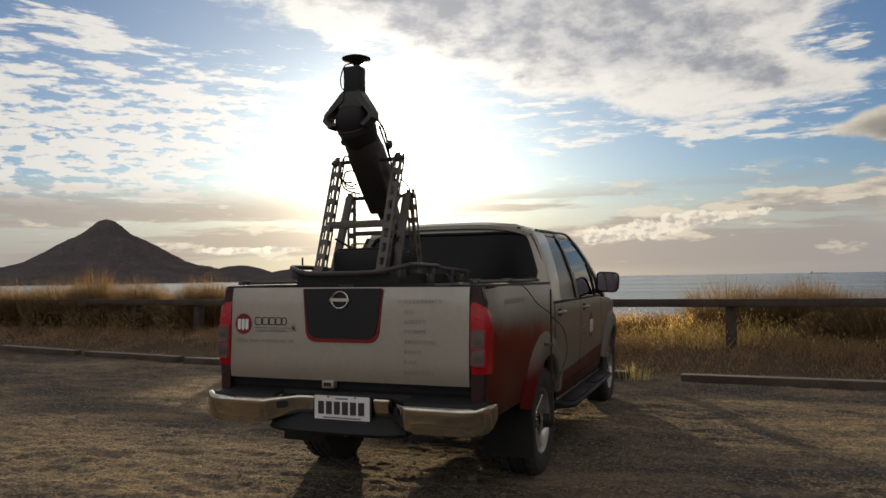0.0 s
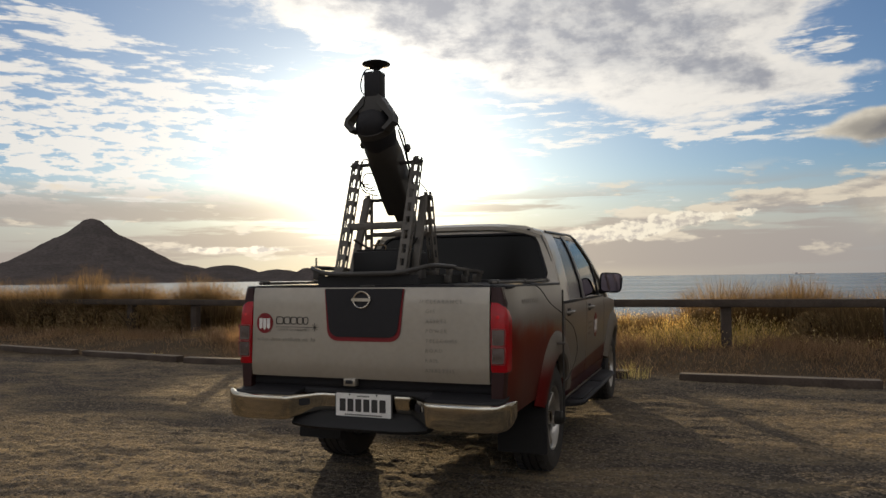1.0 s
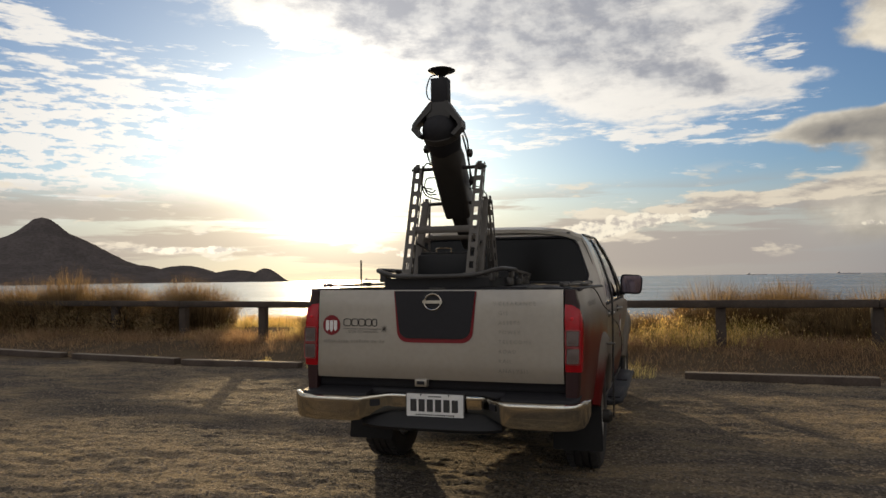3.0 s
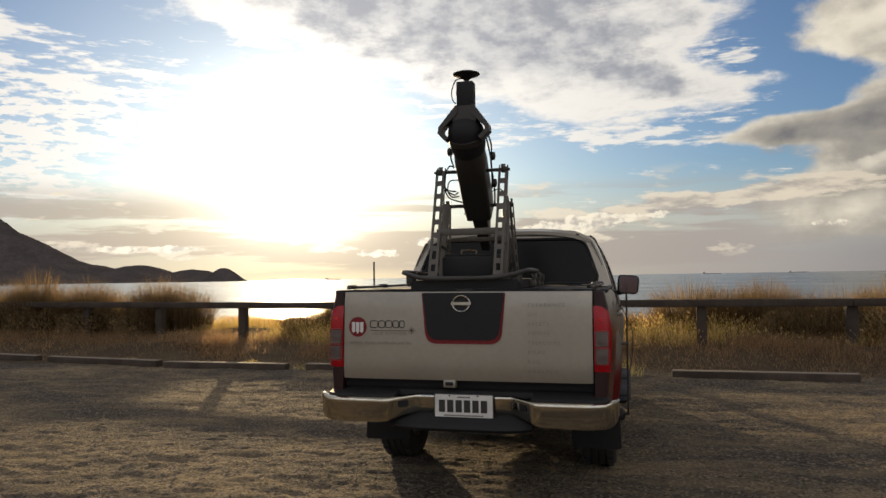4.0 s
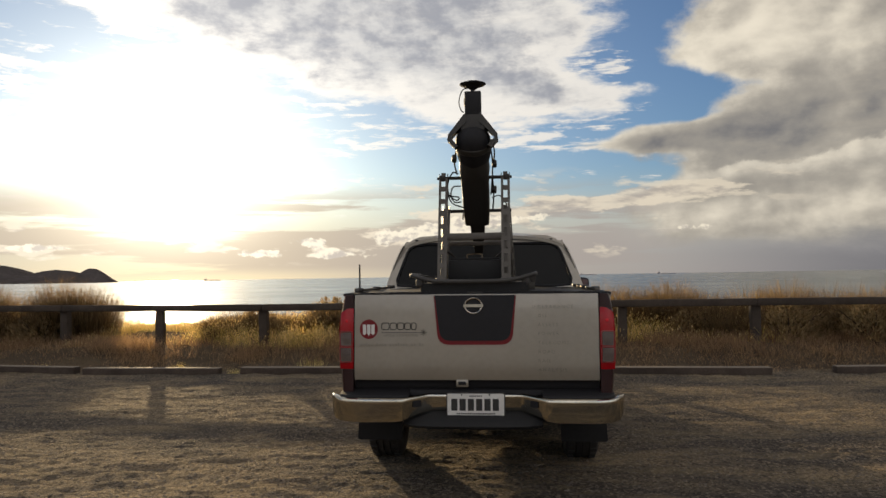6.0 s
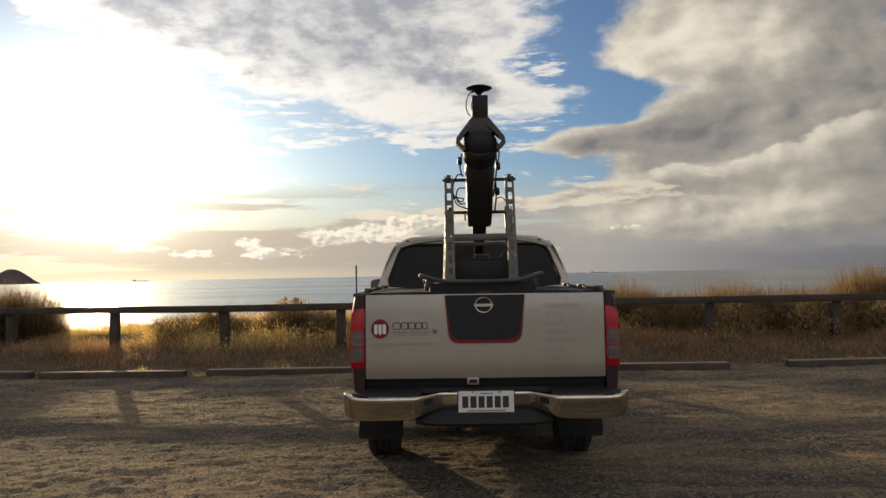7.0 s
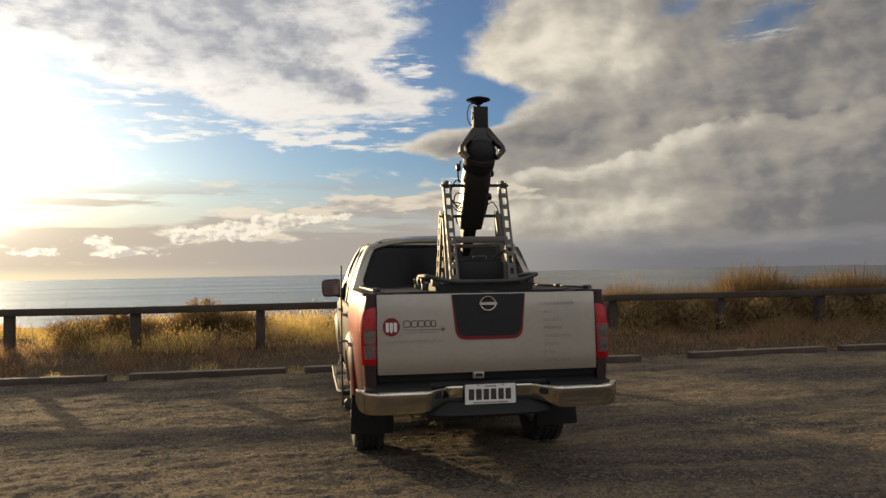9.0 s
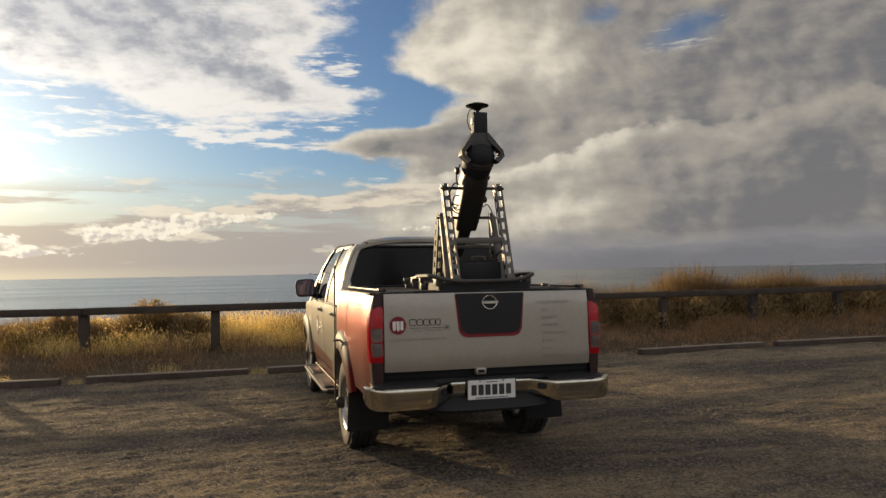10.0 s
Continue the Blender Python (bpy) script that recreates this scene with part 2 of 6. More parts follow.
    gloom = g.math("MULTIPLY", g.math("MULTIPLY", g.step(az, 8.0, 30.0), g.step(az, 110.0, 80.0)), g.step(g.math("ADD", el, g.math("MULTIPLY", wisp, 5.0)), 3.8, 0.5))
    out = g.mix(g.math("MULTIPLY", gloom, 0.88), out, (0.150, 0.150, 0.162))
    halo = g.math("EXPONENT", g.math("MULTIPLY", g.math("POWER", g.math("DIVIDE", away, 6.0), 2.0), -1.0))
    out = g.add_rgb(out, g.scale_rgb((1.0, 0.92, 0.76), g.math("MULTIPLY", halo, g.math("ADD", 0.35, g.math("MULTIPLY", g.step(el, 0.0, 5.5), 1.0)))))
    bloom = g.math("EXPONENT", g.math("MULTIPLY", g.math("POWER", g.math("DIVIDE", away, 15.0), 2.0), -1.0))
    out = g.add_rgb(out, g.scale_rgb((1.0, 0.86, 0.60), g.math("MULTIPLY", bloom, 0.10)))
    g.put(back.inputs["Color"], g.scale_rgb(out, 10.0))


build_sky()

# ---- materials ----


def material(name, colour, rough=0.5, metal=0.0, second=None, big=(1.5, 0.25), fine=(40.0, 0.15), bump=(0.0, 0.0), coat=0.0, spec=0.5, rough_var=0.0):
    """A surface with slow variation towards a second colour, fine grain and relief."""
    m = bpy.data.materials.new(name)
    m.use_nodes = True
    g = Graph(m.node_tree)
    p = m.node_tree.nodes["Principled BSDF"]
    co = g.node("ShaderNodeTexCoord").outputs["Object"]
    second = second or tuple(c * 0.6 for c in colour)
    a = g.noise(co, big[0], 4.0, 0.6)
    b = g.noise(co, fine[0], 3.0, 0.6)
    f = g.math("MULTIPLY", g.step(a, 0.35, 0.68), big[1])
    c = g.mix(f, colour, second)
    c = g.mix(g.math("MULTIPLY", g.step(b, 0.35, 0.7), fine[1]), c, tuple(v * 0.45 for v in colour))
    g.put(p.inputs["Base Color"], c)
    r = g.math("ADD", g.math("MULTIPLY", a, rough_var), rough - rough_var * 0.5, clamp=True)
    g.put(p.inputs["Roughness"], r)
    p.inputs["Metallic"].default_value = metal
    p.inputs["Coat Weight"].default_value = coat
    p.inputs["Specular IOR Level"].default_value = spec
    if bump[1]:
        n = g.node("ShaderNodeBump")
        n.inputs["Strength"].default_value, n.inputs["Distance"].default_value = 1.0, bump[1]
        g.put(n.inputs["Height"], g.noise(co, bump[0], 6.0, 0.65))
        g.put(p.inputs["Normal"], n.outputs[0])
    return m


SILVER = material("silver_paint", (0.36, 0.326, 0.274), 0.36, 0.62, (0.30, 0.270, 0.226), (1.2, 0.5), (25.0, 0.10), coat=0.4, rough_var=0.12)
MAROON = material("maroon_paint", (0.030, 0.010, 0.010), 0.4, 0.1, (0.02, 0.009, 0.009), coat=0.1, spec=0.3)
RED_VINYL = material("red_vinyl", (0.185, 0.012, 0.016), 0.4, 0.0, spec=0.3)
BEZEL = material("lamp_bezel", (0.34, 0.07, 0.07), 0.3, 0.2)
BLACK_PLASTIC = material("black_plastic", (0.022, 0.0215, 0.024), 0.6, 0.0, spec=0.2, bump=(300.0, 0.0006), rough_var=0.2)
BLACK_GLOSS = material("black_gloss", (0.018, 0.0172, 0.020), 0.30, 0.0, spec=0.22)
BLACK_METAL = material("black_metal", (0.034, 0.031, 0.028), 0.48, 0.3, (0.055, 0.05, 0.044), rough_var=0.2)
UNDERBODY = material("underbody", (0.021, 0.0200, 0.0215), 0.8, 0.0, spec=0.15)
RUBBER = material("rubber", (0.024, 0.022, 0.021), 0.8, 0.0, (0.034, 0.029, 0.024), (6.0, 0.6), (60.0, 0.2), bump=(90.0, 0.001))
CHROME = material("chrome", (0.47, 0.435, 0.38), 0.11, 1.0, (0.33, 0.285, 0.22), (5.0, 0.7), (60.0, 0.15), rough_var=0.16)
ALLOY = material("alloy", (0.48, 0.47, 0.45), 0.3, 0.9, (0.30, 0.28, 0.25), (8.0, 0.6), rough_var=0.15)
DARK_TUBE = material("dark_grey_tube", (0.062, 0.058, 0.055), 0.5, 0.3, (0.04, 0.037, 0.034), (6.0, 0.6), rough_var=0.15)
# aluminium darkened in its colour to give the backlit, shaded look
ALUMINIUM = material("shaded_aluminium", (0.118, 0.107, 0.094), 0.5, 0.5, (0.08, 0.072, 0.062), (5.0, 0.6), (80.0, 0.2), rough_var=0.15)
WHITE_PLASTIC = material("white_plate", (0.72, 0.71, 0.68), 0.4, 0.0, (0.60, 0.58, 0.54), (9.0, 0.5))
INK = material("dark_ink", (0.03, 0.028, 0.028), 0.5)
GREY_INK = material("grey_ink", (0.23, 0.205, 0.175), 0.5)
PALE_INK = material("pale_ink", (0.30, 0.27, 0.225), 0.5)
FAINT_INK = material("faint_ink", (0.235, 0.215, 0.185), 0.4)
CASE_BLACK = material("case_black", (0.016, 0.016, 0.017), 0.65, spec=0.3)
SEAT_CLOTH = material("seat_cloth", (0.035, 0.034, 0.036), 0.95, bump=(200.0, 0.001))
TIMBER = material("weathered_timber", (0.080, 0.062, 0.050), 0.85, 0.0, (0.048, 0.038, 0.031), (3.0, 0.8), (50.0, 0.5), bump=(35.0, 0.006), spec=0.2)
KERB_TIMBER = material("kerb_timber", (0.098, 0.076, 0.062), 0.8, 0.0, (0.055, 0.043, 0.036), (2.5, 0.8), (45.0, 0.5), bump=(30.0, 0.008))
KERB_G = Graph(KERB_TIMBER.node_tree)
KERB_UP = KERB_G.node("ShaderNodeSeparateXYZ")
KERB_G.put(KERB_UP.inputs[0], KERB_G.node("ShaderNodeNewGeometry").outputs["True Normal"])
# up-facing sides get a paler colour: the sunlit top edge painted in
KERB_LIT_TOP = KERB_G.step(KERB_UP.outputs[2], 0.6, 0.95)
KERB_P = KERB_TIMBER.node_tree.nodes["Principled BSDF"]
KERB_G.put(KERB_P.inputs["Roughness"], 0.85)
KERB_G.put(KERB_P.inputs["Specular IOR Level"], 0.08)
KERB_G.put(KERB_P.inputs["Base Color"], KERB_G.mix(KERB_LIT_TOP, KERB_P.inputs["Base Color"].links[0].from_socket, (0.24, 0.20, 0.16)))
# bush with distance haze put into its greyed base colour
HILL = material("hazed_bush", (0.118, 0.102, 0.098), 1.0, 0.0, (0.085, 0.075, 0.072), (0.012, 0.8), (0.08, 0.5), spec=0.0)
# blue-grey base colour stands in for the haze over the bay
FAR_LAND = material("hazed_land", (0.30, 0.31, 0.36), 1.0, 0.0, (0.26, 0.28, 0.33), (0.01, 0.5), (0.1, 0.1), spec=0.0)
# hull colour lightened so that the ships look faint with haze
HAZED_SHIP = material("hazed_ship_paint", (0.50, 0.47, 0.48), 0.8, spec=0.1)
STONE = material("gravel_stone", (0.20, 0.165, 0.13), 0.9, 0.0, (0.10, 0.09, 0.08), (30.0, 0.7), (200.0, 0.3), spec=0.25)


def wrap_paint():
    """Silver body, its colour darkened for the shaded side, with the printed wrap: red flooding the rear quarter from
    below, red along the sills.
    """
    m = material("wrapped_paint", (0.22, 0.20, 0.172), 0.32, 0.40, (0.18, 0.163, 0.138), (1.2, 0.5), (25.0, 0.10), spec=0.34, rough_var=0.10)
    g = Graph(m.node_tree)
    p = m.node_tree.nodes["Principled BSDF"]
    base = p.inputs["Base Color"].links[0].from_socket
    co = g.node("ShaderNodeTexCoord").outputs["Object"]
    sep = g.node("ShaderNodeSeparateXYZ")
    g.put(sep.inputs[0], co)
    y, z = sep.outputs[1], sep.outputs[2]
    wob = g.math("MULTIPLY", g.math("SUBTRACT", g.noise(co, 3.0, 4.0, 0.6), 0.5), 0.35)
    edge = g.sum(z, wob, g.math("MULTIPLY", y, 0.10), g.math("MULTIPLY", g.step(sep.outputs[0], 0.2, -0.2), -0.22))
    quarter = g.math("MULTIPLY", g.step(edge, 1.20, 1.06), g.step(y, 1.75, 1.45))
    sill = g.math("MULTIPLY", g.step(g.math("SUBTRACT", z, g.math("MULTIPLY", y, 0.035)), 0.57, 0.55), g.step(y, 1.5, 1.6))
    f = g.math("MAXIMUM", quarter, sill)
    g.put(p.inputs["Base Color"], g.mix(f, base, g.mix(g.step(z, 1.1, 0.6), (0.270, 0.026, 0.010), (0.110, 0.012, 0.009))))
    g.put(p.inputs["Metallic"], g.math("ADD", 0.40, g.math("MULTIPLY", f, 0.38)))
    g.put(p.inputs["Specular IOR Level"], g.math("SUBTRACT", 0.34, g.math("MULTIPLY", f, 0.24)))
    return m


WRAP = wrap_paint()


def flare_paint():
    """Wheel flares: champagne silver, red where the wrap runs on behind the rear wheel."""
    # silver darkened in colour to go with the shaded side panels
    m = material("flare_paint", (0.165, 0.145, 0.120), 0.5, 0.0, (0.14, 0.115, 0.092), (2.0, 0.5), (25.0, 0.10), spec=0.04)
    g = Graph(m.node_tree)
    p = m.node_tree.nodes["Principled BSDF"]
    base = p.inputs["Base Color"].links[0].from_socket
    sep = g.node("ShaderNodeSeparateXYZ")
    g.put(sep.inputs[0], g.node("ShaderNodeTexCoord").outputs["Object"])
    f = g.math("MULTIPLY", g.step(sep.outputs[2], 0.92, 0.70), g.step(sep.outputs[1], 1.4, 1.2))
    g.put(p.inputs["Base Color"], g.mix(f, base, (0.09, 0.008, 0.007)))
    return m


FLARE = flare_paint()
MIRROR = material("mirror_glass", (0.30, 0.25, 0.31), 0.06, 0.9)
FLAP = material("flap_rubber", (0.018, 0.0172, 0.017), 0.7, spec=0.15)
BUMPER_CHROME = material("bumper_chrome", (0.62, 0.585, 0.51), 0.10, 1.0, (0.46, 0.41, 0.32), (4.0, 0.6), (70.0, 0.12), rough_var=0.12)


def tinted_glass(name, tint, clear, ior=1.5, rough=0.03):
    m = bpy.data.materials.new(name)
    m.use_nodes = True
    g = Graph(m.node_tree)
    m.node_tree.nodes.remove(m.node_tree.nodes["Principled BSDF"])
    see = g.node("ShaderNodeBsdfTransparent")
    see.inputs[0].default_value = (*[c * clear for c in tint], 1)
    gloss = g.node("ShaderNodeBsdfGlossy")
    gloss.inputs["Roughness"].default_value = rough
    fres = g.node("ShaderNodeFresnel")
    fres.inputs[0].default_value = ior
    blend = g.node("ShaderNodeMixShader")
    g.put(blend.inputs[0], fres.outputs[0])
    g.put(blend.inputs[1], see.outputs[0])
    g.put(blend.inputs[2], gloss.outputs[0])
    g.put(m.node_tree.nodes["Material Output"].inputs[0], blend.outputs[0])
    return m


DARK_GLASS = tinted_glass("privacy_glass", (1.0, 0.92, 0.86), 0.014, 1.34, 0.20)
SIDE_GLASS = tinted_glass("side_glass", (0.85, 0.95, 0.9), 0.55)


def lens(name, colour, rough=0.12):
    """Moulded lamp plastic, which lets light through."""
    m = material(name, colour, rough, 0.0, big=(6.0, 0.3), fine=(120.0, 0.25), bump=(60.0, 0.001))
    g = Graph(m.node_tree)
    p = m.node_tree.nodes["Principled BSDF"]
    t = g.node("ShaderNodeBsdfTranslucent")
    t.inputs[0].default_value = (*colour, 1)
    s = g.node("ShaderNodeMixShader")
    s.inputs[0].default_value = 0.15
    g.put(s.inputs[1], p.outputs[0])
    g.put(s.inputs[2], t.outputs[0])
    g.put(m.node_tree.nodes["Material Output"].inputs[0], s.outputs[0])
    return m


RED_LENS = lens("red_lens", (0.47, 0.005, 0.012), 0.16)
# brighter copy of the lens red: paints the bright spot at the bulb
BULB_GLOW_RED = lens("bulb_glow_red", (0.80, 0.02, 0.03), 0.10)
CLEAR_LENS = material("clear_lens", (0.20, 0.165, 0.155), 0.20, 0.75, (0.09, 0.06, 0.058), (14.0, 0.6), (90.0, 0.1), bump=(25.0, 0.001))


def ground_material():
    m = bpy.data.materials.new("gravel_ground")
    m.use_nodes = True
    g = Graph(m.node_tree)
    p = m.node_tree.nodes["Principled BSDF"]
    co = g.node("ShaderNodeTexCoord").outputs["Object"]
    sep = g.node("ShaderNodeSeparateXYZ")
    g.put(sep.inputs[0], co)
    stretch = g.vec(g.math("MULTIPLY", sep.outputs[0], 0.45), sep.outputs[1], 0.0)
    worn = g.noise(stretch, 0.9, 6.0, 0.62, 0.4)
    patch = g.noise(co, 3.2, 6.0, 0.65)
    grit = g.noise(co, 42.0, 6.0, 0.78)
    cell = g.node("ShaderNodeTexVoronoi")
    g.put(cell.inputs["Vector"], co)
    cell.inputs["Scale"].default_value = 54.0
    c = g.mix(g.step(worn, 0.40, 0.60), (0.124, 0.106, 0.090), (0.39, 0.296, 0.185))
    c = g.mix(g.math("MULTIPLY", g.step(patch, 0.45, 0.65), 0.55), c, (0.110, 0.096, 0.083))
    c = g.mix(g.math("MULTIPLY", g.step(grit, 0.38, 0.62), 0.55), c, (0.072, 0.064, 0.056))
    tone = g.node("ShaderNodeSeparateColor")
    g.put(tone.inputs[0], cell.outputs["Color"])
    c = g.mix(g.math("MULTIPLY", g.step(tone.outputs[0], 0.66, 0.92), 0.55), c, (0.40, 0.32, 0.235))
    c = g.mix(g.math("MULTIPLY", g.step(tone.outputs[1], 0.60, 0.88), 0.60), c, (0.042, 0.040, 0.036))
    # golden streaks: dry straw, and sunlit gravel ridges put into the colour
    straw = g.noise(g.vec(g.math("MULTIPLY", sep.outputs[0], 0.30), sep.outputs[1], 5.0), 2.6, 6.0, 0.65, 0.5)
    c = g.mix(g.math("MULTIPLY", g.step(straw, 0.50, 0.68), 0.38), c, (0.42, 0.320, 0.185))
    turf = g.step(g.math("ADD", sep.outputs[1], g.math("MULTIPLY", patch, 1.6)), 6.7, 7.5)
    c = g.mix(g.math("MULTIPLY", turf, 0.8), c, (0.095, 0.068, 0.043))
    beach = g.step(sep.outputs[1], 20.0, 26.0)
    c = g.mix(beach, c, (0.30, 0.26, 0.20))
    g.put(p.inputs["Base Color"], c)
    p.inputs["Roughness"].default_value = 0.95
    p.inputs["Specular IOR Level"].default_value = 0.04
    h = g.sum(g.math("MULTIPLY", g.math("SUBTRACT", 0.6, cell.outputs["Distance"]), 0.008), g.math("MULTIPLY", grit, 0.022),
              g.math("MULTIPLY", patch, 0.030), g.math("MULTIPLY", g.noise(stretch, 14.0, 6.0, 0.70), 0.060))
    n = g.node("ShaderNodeBump")
    n.inputs["Strength"].default_value, n.inputs["Distance"].default_value = 1.0, 1.0
    g.put(n.inputs["Height"], h)
    g.put(p.inputs["Normal"], n.outputs[0])
    return m


def sea_material():
    m = bpy.data.materials.new("sea_water")
    m.use_nodes = True
    g = Graph(m.node_tree)
    p = m.node_tree.nodes["Principled BSDF"]
    p.inputs["Base Color"].default_value = (0.030, 0.055, 0.075, 1)
    p.inputs["Roughness"].default_value = 0.30
    p.inputs["IOR"].default_value = 1.33
    co = g.node("ShaderNodeTexCoord").outputs["Object"]
    sep = g.node("ShaderNodeSeparateXYZ")
    g.put(sep.inputs[0], co)
    long = g.vec(g.math("MULTIPLY", sep.outputs[0], 0.5), sep.outputs[1], 0.0)
    h = g.sum(g.math("MULTIPLY", g.noise(long, 0.9, 5.0, 0.6), 0.13), g.math("MULTIPLY", g.noise(long, 0.11, 3.0, 0.5), 0.6))
    n = g.node("ShaderNodeBump")
    n.inputs["Strength"].default_value, n.inputs["Distance"].default_value = 1.0, 1.0
    g.put(n.inputs["Height"], h)
    g.put(p.inputs["Normal"], n.outputs[0])
    lanes = g.noise(g.vec(g.math("MULTIPLY", sep.outputs[0], 0.0035), g.math("MULTIPLY", sep.outputs[1], 0.02), 0.0), 1.0, 5.0, 0.6)
    g.put(p.inputs["Roughness"], g.math("ADD", g.math("MULTIPLY", g.step(lanes, 0.30, 0.70), 0.08), 0.20))
    return m


def grass_material(name, green, straw, bias):
    m = bpy.data.materials.new(name)
    m.use_nodes = True
    g = Graph(m.node_tree)
    m.node_tree.nodes.remove(m.node_tree.nodes["Principled BSDF"])
    geo = g.node("ShaderNodeNewGeometry")
    c = g.mix(g.step(geo.outputs["Random Per Island"], bias - 0.35, bias + 0.35), green, straw)
    d = g.node("ShaderNodeBsdfDiffuse")
    t = g.node("ShaderNodeBsdfTranslucent")
    g.put(d.inputs[0], c)
    g.put(t.inputs[0], g.mix(1.0, c, (1.38, 1.22, 0.84), "MULTIPLY"))
    s = g.node("ShaderNodeMixShader")
    s.inputs[0].default_value = 0.78
    g.put(s.inputs[1], d.outputs[0])
    g.put(s.inputs[2], t.outputs[0])
    g.put(m.node_tree.nodes["Material Output"].inputs[0], s.outputs[0])
    return m


GROUND = ground_material()
SEA = sea_material()
GRASS = grass_material("dune_grass", (0.44, 0.405, 0.165), (0.88, 0.76, 0.43), 0.46)
TUSSOCK = grass_material("tussock_blades", (0.095, 0.074, 0.053), (0.230, 0.172, 0.115), 0.58)
SEED = grass_material("seed_heads", (0.62, 0.52, 0.33), (0.85, 0.77, 0.58), 0.5)
THATCH = grass_material("dry_thatch", (0.215, 0.155, 0.122), (0.44, 0.320, 0.235), 0.58)
BUSH = grass_material("bush_leaves", (0.205, 0.168, 0.118), (0.34, 0.262, 0.178), 0.6)

# ---- mesh helpers ----


def empty_thing(name, at, label, category, group=""):
    return tagged(moved(new(name), at), label, category, group)


def moved(ob, at):
    ob.location = at
    return ob


def finish(name, bm, mat, label="", sharp=32.0):
    bmesh.ops.recalc_face_normals(bm, faces=bm.faces[:])
    me = bpy.data.meshes.new(name)
    bm.to_mesh(me)
    bm.free()
    me.polygons.foreach_set("use_smooth", [True] * len(me.polygons))
    me.set_sharp_from_angle(angle=radians(sharp))
    me.materials.append(mat)
    ob = new(name, me)
    if label:
        ob["label"] = label
    return ob


def part(name, bm, mat, parent, label="", sharp=32.0):
    """One mesh, in the coordinates of the place, under a thing or under a part of it."""
    ob = finish(name, bm, mat, label, sharp)
    ob.parent = parent
    if parent.type == "EMPTY":
        ob.location = -parent.location
    return ob


def box(bm, c, s, bevel=0.0, turn=None, seg=2):
    """A bevelled block: centre, size, a turn in degrees (rx, ry, rz)."""
    m = Matrix.Translation(c) @ (Euler([radians(a) for a in turn]).to_matrix().to_4x4() if turn else Matrix()) @ Matrix.Diagonal((*s, 1))
    made = bmesh.ops.create_cube(bm, size=1.0, matrix=m)
    if bevel:
        edges = list({e for v in made["verts"] for e in v.link_edges})
        bmesh.ops.bevel(bm, geom=edges, offset=bevel, segments=seg, affect="EDGES", profile=0.5)


def beam(bm, a, b, w, h, bevel=0.0, up=(0, 0, 1)):
    """A bar of section w x h from a to b."""
    a, b = Vector(a), Vector(b)
    d = (b - a).normalized()
    side = d.cross(Vector(up)).normalized()
    top = side.cross(d)
    m = Matrix((side, d, top)).transposed().to_4x4()
    m.translation = (a + b) / 2
    made = bmesh.ops.create_cube(bm, size=1.0, matrix=m @ Matrix.Diagonal((w, (b - a).length, h, 1)))
    if bevel:
        bmesh.ops.bevel(bm, geom=list({e for v in made["verts"] for e in v.link_edges}), offset=bevel, segments=2, affect="EDGES", profile=0.5)


def loft(bm, rings, cap=True, close=False):
    rows = [[bm.verts.new(p) for p in ring] for ring in rings]
    n = len(rows[0])
    pairs = list(zip(rows, rows[1:])) + ([(rows[-1], rows[0])] if close else [])
    for a, b in pairs:
        for i in range(n):
            j = (i + 1) % n
            bm.faces.new((a[i], a[j], b[j], b[i]))
    if cap and not close:
        bm.faces.new(rows[0][::-1])
        bm.faces.new(rows[-1])


def tube(bm, pts, r, seg=8, radii=None):
    pts = [Vector(p) for p in pts]
    rings, side = [], None
    for i, p in enumerate(pts):
        d = (pts[min(i + 1, len(pts) - 1)] - pts[max(i - 1, 0)]).normalized()
        if side is None:
            side = d.cross(Vector((0.3, 0.2, 1.0))).normalized()
        side = (side - d * side.dot(d)).normalized()
        up = d.cross(side)
        k = radii[i] if radii else r
        rings.append([p + (side * math.cos(a) + up * math.sin(a)) * k for a in (2 * math.pi * j / seg for j in range(seg))])
    loft(bm, rings)


def bend(pts, n=6):
    """A smooth line through a few points."""
    pts = [Vector(p) for p in pts]
    ext = [pts[0] * 2 - pts[1]] + pts + [pts[-1] * 2 - pts[-2]]
    out = []
    for a, b, c, d in zip(ext, ext[1:], ext[2:], ext[3:]):
        for k in range(n):
            t = k / n
            out.append(0.5 * ((2 * b) + (c - a) * t + (2 * a - 5 * b + 4 * c - d) * t * t + (3 * b - a - 3 * c + d) * t ** 3))
    return out + [pts[-1]]


def lathe(bm, profile, m, seg=24, cap=True):
    """Turn a profile of (radius, height) round the z axis of the pose m."""
    loft(bm, [[m @ Vector((r * math.cos(a), r * math.sin(a), h)) for a in (2 * math.pi * j / seg for j in range(seg))] for r, h in profile], cap)


def shell(bm, outer, inner):
    """A curved panel with thickness: two grids of points and the rim between them."""
    a = [[bm.verts.new(p) for p in row] for row in outer]
    b = [[bm.verts.new(p) for p in row] for row in inner]
    n, k = len(a), len(a[0])
    for i in range(n - 1):
        for j in range(k - 1):
            bm.faces.new((a[i][j], a[i + 1][j], a[i + 1][j + 1], a[i][j + 1]))
            bm.faces.new((b[i][j], b[i][j + 1], b[i + 1][j + 1], b[i + 1][j]))
    for i in range(n - 1):
        for j in (0, k - 1):
            bm.faces.new((a[i][j], b[i][j], b[i + 1][j], a[i + 1][j]))
    for j in range(k - 1):
        for i in (0, n - 1):
            bm.faces.new((a[i][j], a[i][j + 1], b[i][j + 1], b[i][j]))


